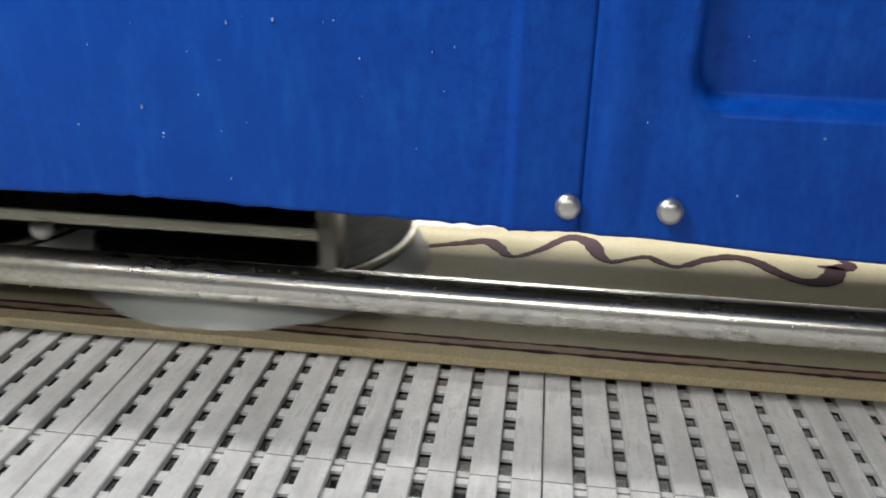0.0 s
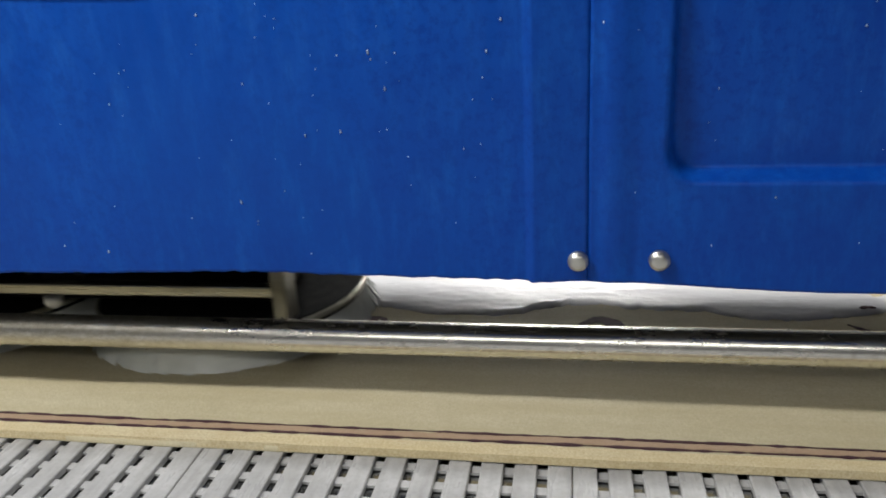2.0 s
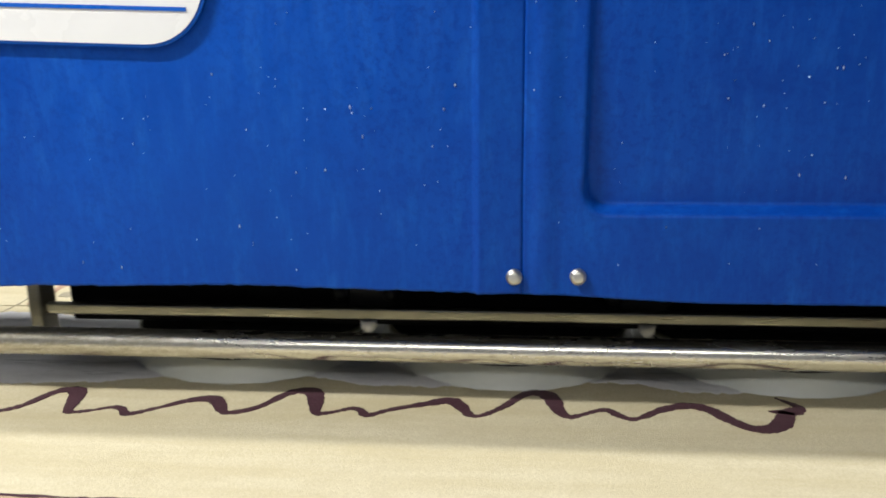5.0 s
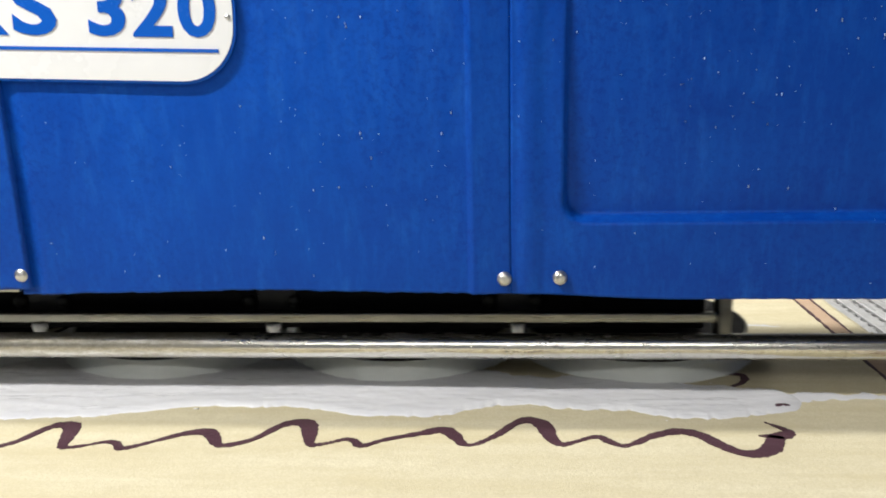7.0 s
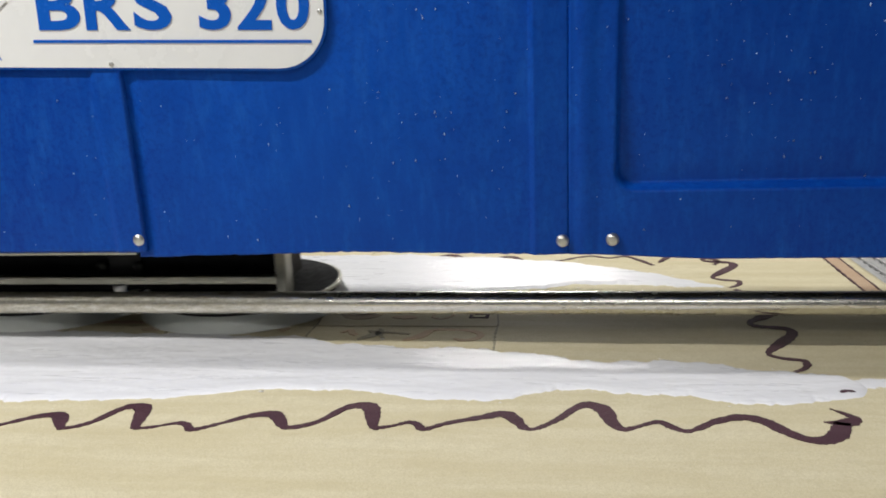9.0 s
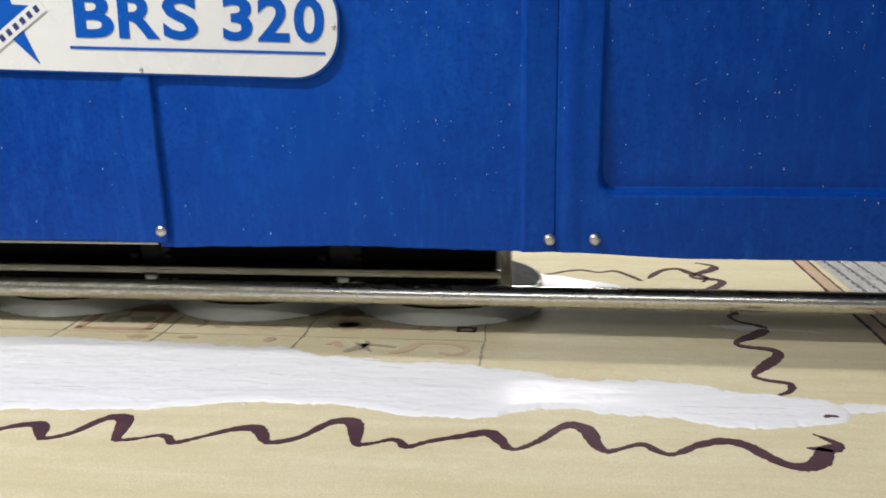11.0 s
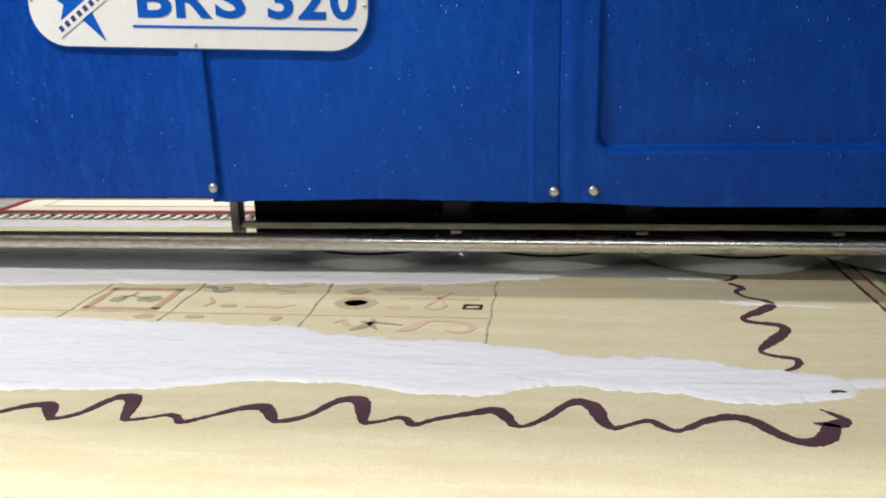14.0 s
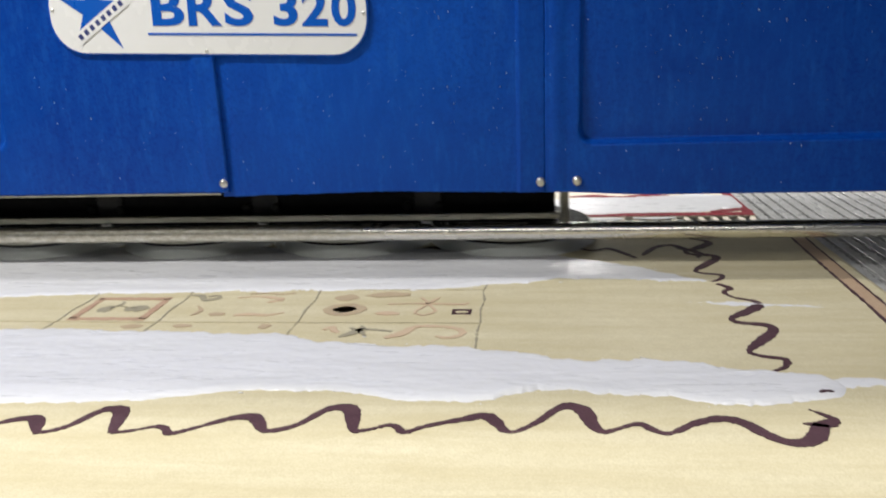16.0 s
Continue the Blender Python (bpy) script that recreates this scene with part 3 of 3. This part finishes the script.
def cream_carpet():
    c = thing("cream_carpet", "cream wet carpet with plum vine border and white soap foam", "carpet")
    # pile slab with a rounded, slightly wavy rim
    bm = bmesh.new()
    x0, x1, y0, y1 = -2.0, 0.696, 0.104, 1.615
    nx, ny = 230, 90
    grid = []
    for i in range(nx + 1):
        col = []
        for j in range(ny + 1):
            x, y = x0 + (x1 - x0) * i / nx, y0 + (y1 - y0) * j / ny
            x += 0.003 * noise.noise((y * 6, 4, 0)) * (i == nx)
            y += 0.002 * noise.noise((x * 7, 8, 0)) * (j == 0)
            z = TOP - 0.0006 + 0.0004 * noise.noise((x * 20, y * 20, 0))
            if i in (0, nx) or j in (0, ny):
                z -= 0.0025
            col.append(bm.verts.new((x, y, z)))
        grid.append(col)
    for a, b in zip(grid, grid[1:]):
        for j in range(ny):
            bm.faces.new((a[j], b[j], b[j + 1], a[j + 1]))
    rim = [e for e in bm.edges if e.is_boundary]
    made = bmesh.ops.extrude_edge_only(bm, edges=rim)
    for v in made["geom"]:
        if isinstance(v, bmesh.types.BMVert):
            v.co.z = 0.0006
    part("carpet_ground", bm, CREAM, c, smooth=True)
    # bound front edge and its striped border
    bm = bmesh.new()
    ribbon(bm, [(x0 + 0.002, 0.113, 0.020)] + [(-2.0 + 0.19 * k, 0.113 + 0.001 * math.sin(k), 0.020) for k in range(1, 14)] + [(0.672, 0.113, 0.020)], 0.002, PROUD, 4, 0.002)
    part("bound_edge", bm, CREAM_EDGE, c, "pale yellow bound edge")

    def straight(y, w, m, name, z):
        motif(c, name, m, [[(-2.0, y, w)] + [(-1.9 + 0.1 * k, y + 0.0012 * noise.noise((k * 0.7, y * 50, 0)), w) for k in range(25)] + [(0.60, y, w)]], "", z)
    straight(0.135, 0.010, ROSE, "border_stripe", PROUD)
    straight(0.1425, 0.0026, PLUM, "border_line", PROUD + 0.0004)
    straight(0.1275, 0.0026, PLUM, "border_line", PROUD + 0.0004)

    def side(x, w, m, name, z, ya=0.127):
        motif(c, name, m, [[(x + 0.022 * (0.1 * k - 0.7) + 0.0025 * noise.noise((k * 0.9, x * 70, 3)), ya + 0.1 * k, w) for k in range(15)]], "", z)
    side(0.641, 0.030, ROSE, "border_stripe", PROUD)
    side(0.624, 0.0055, PLUM, "border_line", PROUD + 0.0004)
    side(0.658, 0.0045, PLUM, "border_line", PROUD + 0.0004)
    # vine along the front, three times the same figure and a curled end
    unit = [(-0.350, 0.393, 0.010), (-0.322, 0.436, 0.013), (-0.303, 0.449, 0.019), (-0.281, 0.442, 0.026), (-0.270, 0.405, 0.021), (-0.262, 0.376, 0.012),
            (-0.240, 0.379, 0.006), (-0.217, 0.391, 0.008), (-0.203, 0.386, 0.013), (-0.189, 0.370, 0.011), (-0.160, 0.388, 0.008), (-0.121, 0.415, 0.013),
            (-0.090, 0.420, 0.021), (-0.074, 0.402, 0.021), (-0.055, 0.376, 0.011)]
    end = [(-0.120, 0.412, 0.014), (-0.090, 0.424, 0.021), (-0.072, 0.405, 0.021), (-0.059, 0.381, 0.012), (-0.042, 0.379, 0.008), (-0.012, 0.409, 0.011), (0.013, 0.446, 0.014), (0.034, 0.460, 0.020), (0.055, 0.443, 0.025), (0.064, 0.402, 0.019),
           (0.077, 0.382, 0.011), (0.096, 0.390, 0.007), (0.117, 0.403, 0.008), (0.132, 0.406, 0.012), (0.145, 0.391, 0.013), (0.162, 0.380, 0.010), (0.182, 0.391, 0.010), (0.206, 0.411, 0.014), (0.244, 0.427, 0.018),
           (0.272, 0.416, 0.020), (0.292, 0.387, 0.019), (0.314, 0.364, 0.018), (0.338, 0.362, 0.022), (0.358, 0.378, 0.026), (0.370, 0.400, 0.024), (0.377, 0.416, 0.020)]
    vine = []
    for k in range(-5, 1):
        for x, y, w in unit:
            x += 0.334 * k
            if k == 0 and x > -0.15:
                break
            vine.append((x - 0.010 - 0.020 * math.exp(-((x + 0.62) / 0.07) ** 2), y + 0.05 * (x + 0.2), w))
    vine += end
    motif(c, "vine", PLUM, [vine], "plum vine scroll")
    motif(c, "vine_leaf", PLUM, [[(0.352, 0.416, 0.003), (0.368, 0.414, 0.012), (0.386, 0.417, 0.022), (0.398, 0.428, 0.014), (0.392, 0.440, 0.010), (0.374, 0.460, 0.002)]])
    # vine along the side
    sway = [(0.363, 0.594, 0.006), (0.386, 0.612, 0.010), (0.394, 0.642, 0.013), (0.360, 0.655, 0.010), (0.345, 0.675, 0.009), (0.375, 0.72, 0.022), (0.410, 0.770, 0.020),
            (0.408, 0.800, 0.018), (0.360, 0.815, 0.014), (0.354, 0.838, 0.012), (0.385, 0.868, 0.022), (0.418, 0.905, 0.024), (0.420, 0.935, 0.012), (0.385, 0.960, 0.008), (0.374, 0.995, 0.010), (0.392, 1.018, 0.014), (0.372, 1.05, 0.008)]
    more = [(x, y + 0.47, w) for x, y, w in sway[:14] if y + 0.47 < 1.5]
    motif(c, "side_vine", PLUM, [sway, more], "plum side vine scroll")
    motif(c, "vine_tip", PLUM, [[(0.405, 0.510, 0.004), (0.416, 0.515, 0.006), (0.427, 0.512, 0.002)]], "", TOP + 0.005)
    rear = [[(-0.34, 1.30, 0.010), (-0.27, 1.36, 0.018), (-0.20, 1.29, 0.012), (-0.12, 1.34, 0.014), (-0.06, 1.28, 0.010), (0.01, 1.30, 0.008), (0.05, 1.328, 0.010), (0.09, 1.342, 0.012), (0.13, 1.322, 0.008), (0.17, 1.338, 0.012), (0.20, 1.300, 0.012), (0.228, 1.25, 0.010)],
            [(0.245, 1.275, 0.004), (0.258, 1.300, 0.014), (0.29, 1.352, 0.014), (0.33, 1.368, 0.014), (0.352, 1.33, 0.020), (0.385, 1.29, 0.012), (0.368, 1.25, 0.006)]]
    motif(c, "rear_vine", PLUM, rear, "plum vine scroll")
    # compartments of the field
    L = 0.0032

    def wide(x, y, *w):
        return (x - 0.033 * smoothstep(-0.12, -0.36, x), 1.12 * y - 0.057, *w)

    for x in (-0.121, -0.480, -0.769, -0.984, -1.33):
        motif(c, "grid_line", SAGE, [[(x + 0.004 * math.sin(3 * k), 0.640 + 0.06 * k, L) for k in range(14)]])
    for y in (0.806, 1.010, 1.22):
        motif(c, "grid_line", LINE, [[(-1.9 + 0.12 * k, y + 0.002 * noise.noise((k, y, 0)), 0.002) for k in range(15)] + [(-0.122, y, 0.002)]])

    def frame_band(x0, y0, x1, y1, w, m, name):
        h = w / 2
        (x0, y0), (x1, y1) = wide(x0, y0), wide(x1, y1)
        motif(c, name, m, [[(x0 - h, y0, w), ((x0 + x1) / 2, y0, w), (x1 + h, y0, w)], [(x0 - h, y1, w), ((x0 + x1) / 2, y1, w), (x1 + h, y1, w)],
                           [(x0, y0, w), (x0, (y0 + y1) / 2, w), (x0, y1, w)], [(x1, y0, w), (x1, (y0 + y1) / 2, w), (x1, y1, w)]])
    for fy in (0.0, 0.185):
        frame_band(-0.925, 0.786 + fy, -0.775, 0.898 + fy, 0.016, RUST, "square_frame")

    def patch(name, m, cx, cy, rx, ry, rough=0.12):
        bm = bmesh.new()
        slab(bm, [wide(*q) for q in blob(cx, cy, rx, ry, rough=rough)], TOP - 0.002, PROUD)
        part(name, bm, m, c)
    patch("leaf", SAGE, -0.882, 0.838, 0.016, 0.018, 0.5)
    patch("leaf", SAGE, -0.815, 0.842, 0.024, 0.016, 0.6)
    motif(c, "twig", SAGE, [[wide(*q) for q in st] for st in [[(-0.875, 0.842, 0.005), (-0.862, 0.868, 0.008), (-0.865, 0.880, 0.003)], [(-0.868, 0.858, 0.003), (-0.84, 0.850, 0.003), (-0.815, 0.842, 0.004)]]])
    patch("flower", TAUPE, -0.368, 0.838, 0.044, 0.032)
    patch("flower_heart", FADED, -0.368, 0.838 - 0.0, 0.024, 0.017, 0.2)
    patch("leaf", TAUPE, -0.378, 0.905, 0.026, 0.018, 0.4)
    patch("leaf", TAUPE, -0.300, 0.922, 0.040, 0.014, 0.5)
    patch("leaf", FADED, -0.283, 0.818, 0.020, 0.010, 0.4)
    frame_band(-0.172, 0.818, -0.143, 0.838, 0.006, PLUM, "small_frame")
    motif(c, "stem", FADED, [[wide(*q) for q in st] for st in [[(-0.236, 0.905, 0.006), (-0.222, 0.870, 0.007), (-0.238, 0.825, 0.006), (-0.222, 0.808, 0.004)], [(-0.205, 0.905, 0.006), (-0.218, 0.870, 0.006), (-0.204, 0.83, 0.006), (-0.222, 0.808, 0.004)],
                            [(-0.29, 0.868, 0.004), (-0.23, 0.872, 0.006), (-0.16, 0.868, 0.008), (-0.15, 0.878, 0.003)]]])
    motif(c, "scroll", FADED, [[wide(*q) for q in st] for st in [[(-0.270, 0.700, 0.008), (-0.245, 0.720, 0.020), (-0.225, 0.752, 0.012), (-0.180, 0.752, 0.010), (-0.152, 0.738, 0.014), (-0.150, 0.715, 0.012), (-0.172, 0.702, 0.010), (-0.190, 0.710, 0.006)]]])
    motif(c, "stem", FADED, [[wide(*q) for q in st] for st in [[(-0.385, 0.735, 0.004), (-0.370, 0.748, 0.012), (-0.362, 0.732, 0.014), (-0.350, 0.724, 0.006)]]])
    motif(c, "branch", SAGE, [[wide(*q) for q in st] for st in [[(-0.346, 0.702, 0.006), (-0.325, 0.722, 0.020), (-0.312, 0.745, 0.010), (-0.318, 0.756, 0.004)], [(-0.335, 0.746, 0.004), (-0.316, 0.732, 0.012), (-0.300, 0.706, 0.006)],
                              [(-0.32, 0.738, 0.012), (-0.295, 0.738, 0.007), (-0.262, 0.730, 0.006)]]])
    motif(c, "curl", SAGE, [[wide(*q) for q in st] for st in [[(-0.735, 0.920, 0.004), (-0.705, 0.915, 0.014), (-0.690, 0.892, 0.012), (-0.665, 0.900, 0.014), (-0.668, 0.918, 0.008), (-0.690, 0.912, 0.004)]]])
    patch("leaf", TAUPE, -0.628, 0.812, 0.018, 0.009, 0.3)
    patch("leaf", TAUPE, -0.672, 0.752, 0.020, 0.008, 0.3)
    patch("leaf", TAUPE, -0.775, 0.748, 0.020, 0.010, 0.5)
    motif(c, "stem", FADED, [[wide(*q) for q in st] for st in [[(-0.590, 0.806, 0.010), (-0.560, 0.812, 0.014), (-0.520, 0.808, 0.009), (-0.490, 0.822, 0.006)], [(-0.62, 0.905, 0.005), (-0.57, 0.912, 0.008), (-0.52, 0.895, 0.016), (-0.545, 0.878, 0.006)]]])
    motif(c, "stem", TAUPE, [[wide(*q) for q in st] for st in [[(-0.690, 0.86, 0.004), (-0.670, 0.83, 0.012), (-0.680, 0.805, 0.006)], [(-0.60, 0.925, 0.004), (-0.57, 0.932, 0.006), (-0.53, 0.926, 0.005), (-0.50, 0.934, 0.006)]]])
    patch("leaf", TAUPE, -0.505, 0.752, 0.012, 0.012, 0.4)
    # lather
    low1 = along([(-2.0, 0.405), (-0.86, 0.437), (-0.62, 0.456), (-0.50, 0.497), (-0.32, 0.500), (-0.20, 0.464), (-0.10, 0.472), (-0.01, 0.512), (0.115, 0.503), (0.21, 0.486), (0.265, 0.467), (0.355, 0.478), (0.43, 0.500), (0.455, 0.525)])
    high1 = along([(-2.0, 0.78), (-0.95, 0.768), (-0.72, 0.757), (-0.51, 0.744), (-0.416, 0.716), (-0.265, 0.697), (-0.10, 0.678), (0.0, 0.650), (0.128, 0.634), (0.247, 0.631), (0.296, 0.605), (0.389, 0.595), (0.43, 0.585), (0.455, 0.555)])
    foam_patch("soap_foam", c, -2.0, 0.455, low1, high1, 0.0060, 1.0, "thick white soap lather")
    low2 = along([(-2.0, 0.93), (-1.21, 0.960), (-1.02, 0.978), (-0.70, 0.998), (-0.25, 1.010), (-0.05, 1.056), (0.05, 1.089), (0.18, 1.088), (0.29, 1.066), (0.36, 1.060)])
    foam_patch("soap_foam", c, -2.0, 0.36, low2, along([(-2.0, 1.40), (-0.3, 1.36), (0.05, 1.28), (0.22, 1.18), (0.36, 1.075)]), 0.0060, 5.0, "thick white soap lather")
    foam_patch("soap_foam", c, -2.0, -0.55, along([(-2.0, 1.50), (-0.55, 1.54)]), along([(-2.0, 1.60), (-0.55, 1.58)]), 0.004, 21.0, "white soap lather")
    foam_patch("soap_foam", c, 0.29, 0.56, along([(0.29, 0.925), (0.38, 0.908), (0.47, 0.905), (0.56, 0.898)]), along([(0.29, 0.938), (0.40, 0.932), (0.56, 0.903)]), 0.0012, 8.0, "thin white soap film")
    foam_patch("soap_foam", c, 0.42, 0.69, along([(0.42, 0.535), (0.69, 0.548)]), along([(0.42, 0.572), (0.69, 0.570)]), 0.0010, 14.0, "thin white soap film")
    return c


def crimson_rug():
    c = thing("crimson_rug", "ivory wet rug with crimson border and white fringe", "rug")
    x0, x1, y0, y1 = -1.80, 0.618, 1.690, 3.05
    bm = bmesh.new()
    box(bm, x0, x1, y0, y1, 0.0006, 0.0110, bevel=0.003)
    part("rug_ground", bm, IVORY, c)
    bm = bmesh.new()
    for ya, yb, xa, xb in ((y0 + 0.002, y0 + 0.040, x0 + 0.002, x1 - 0.002), (y0 + 0.040, y1, x1 - 0.030, x1 - 0.002), (y0 + 0.040, y1, x0 + 0.002, x0 + 0.035)):
        box(bm, xa, xb, ya, yb, 0.009, 0.0118)
    part("border", bm, CRIMSON, c, "crimson border")
    bm = bmesh.new()
    for ya, yb, xa, xb in ((y0 + 0.10, y0 + 0.108, x0 + 0.13, x1 - 0.13), (y0 + 0.108, y1, x0 + 0.13, x0 + 0.138), (y0 + 0.108, y1, x1 - 0.138, x1 - 0.13)):
        box(bm, xa, xb, ya, yb, 0.009, 0.0116)
    part("inner_line", bm, TAUPE, c, "thin brown inner line")
    bm = bmesh.new()
    for k in range(66):
        x = x1 - 0.012 - 0.0365 * k
        ribbon(bm, [(x, y0 + 0.004, 0.012), (x + random.uniform(-0.004, 0.004), y0 - 0.025, 0.015), (x + random.uniform(-0.01, 0.01), y0 - 0.050, 0.010)], 0.002, 0.007, 3, 0.002)
    part("fringe", bm, IVORY, c, "knotted white fringe")
    foam_patch("soap_foam", c, -0.75, 0.612, along([(-0.75, 1.80), (-0.2, 1.725), (0.15, 1.716), (0.32, 1.728), (0.46, 1.738), (0.56, 1.765), (0.612, 1.80)]), along([(-0.75, 1.84), (-0.2, 1.93), (0.35, 1.945), (0.50, 2.00), (0.612, 1.96)]), 0.010, 11.0, "white soap lather")
    motif(c, "crimson_curl", CRIMSON, [[(0.10, 1.975, 0.010), (0.18, 1.985, 0.035), (0.26, 1.965, 0.018), (0.34, 1.982, 0.034), (0.42, 1.975, 0.012)], [(0.50, 1.735, 0.010), (0.555, 1.755, 0.036), (0.595, 1.765, 0.030), (0.612, 1.735, 0.026)]], "crimson border figure", 0.0125)
    motif(c, "loose_lather", FOAM, [[(0.12, 1.665, 0.012), (0.17, 1.660, 0.022), (0.24, 1.665, 0.012)], [(0.27, 1.668, 0.010), (0.33, 1.662, 0.020), (0.39, 1.668, 0.010)]], "", 0.012)
    return c


def panel_drops():
    """Fine beads of spray on the painted front."""
    bm = bmesh.new()
    for k in range(360):
        x = random.uniform(-1.15, 0.75) if k < 190 else random.gauss(0.30, 0.14) if k < 290 else random.gauss(-0.30, 0.12)
        z = 0.21 + 0.5 * random.random() ** (0.8 if k < 190 else 0.45)
        if -1.1 < x < -0.34 and 0.48 < z < 0.70:
            continue
        deep = recess_depth(z) * rounded_recess(x, z, 0.087, 1.0, 0.307, 0.95, 0.028, 0.0065) if x > 0.02 else 0.0
        s = 0.0004 + 0.0009 * random.random() ** 3
        p = Vector((x, LEAN * (z - BOLT_Z) - 0.0008 + deep - (0.005 if -0.045 < x < 0.03 else 0) - (0.004 if x < -0.717 else 0), z))
        bmesh.ops.create_icosphere(bm, subdivisions=1, radius=s, matrix=Matrix.Translation(p) @ Matrix.Diagonal((1, 0.7, 1.0 + 1.6 * random.random() ** 2, 1)))
    return tagged(part("spray_drops", bm, BEAD, None, smooth=True), "water beads on the blue housing, mirror-bright for sparkle", "water drops", kind="stuff")


housing()
name_plate()
rail()
CARRIAGE = carriage()
CARPET = cream_carpet()
RUG = crimson_rug()
panel_drops()
conveyor_frame()
BELT = belt()


def motions():
    fed = [(0.0, 0.0000), (0.5, 0.0359), (1.0, 0.0659), (1.5, 0.1020), (2.0, 0.1397), (3.0, 0.2069), (4.0, 0.2768), (6.5, 0.4507), (7.0, 0.4854), (8.0, 0.5552), (8.5, 0.5948), (11.0, 0.7695), (12.0, 0.8420), (13.0, 0.9210), (14.0, 0.9947), (15.0, 1.0635), (16.0, 1.1386)]
    for ob in (CARPET, RUG, BELT):
        walk(ob, [(t, pose(0, -d, 0)) for t, d in fed])
    ends = [(0.0, -0.242), (0.5, -0.472), (0.8, -0.585), (1.0, -0.645), (1.2, -0.670), (1.4, -0.640), (1.6, -0.555), (2.0, -0.389), (2.5, -0.172), (3.0, 0.080), (3.5, 0.326), (4.0, 0.562), (4.5, 0.79), (5.0, 0.985),
            (5.25, 1.050), (5.45, 1.066), (5.65, 1.015), (6.1, 0.80), (6.6, 0.570), (7.0, 0.377), (7.5, 0.155), (8.0, -0.080), (8.4, -0.242), (8.7, -0.393), (9.0, -0.535), (9.3, -0.645), (9.5, -0.675), (9.7, -0.645), (10.3, -0.385), (10.8, -0.159),
            (11.2, 0.010), (11.6, 0.199), (12.0, 0.370), (12.5, 0.622), (13.0, 0.858), (13.3, 1.000), (13.5, 1.060), (13.7, 1.050), (14.0, 0.985), (14.5, 0.768), (15.0, 0.530), (15.3, 0.390), (16.0, 0.069)]
    walk(CARRIAGE, [(t, pose(x, 0, 0)) for t, x in ends])
    for k, (b, x) in enumerate(BRUSHES):
        way = 1 if k % 2 else -1
        walk(b, [(0.2 * i, pose(x, 0.334, 0, 0, 0, way * 66 * i)) for i in range(81)])


motions()
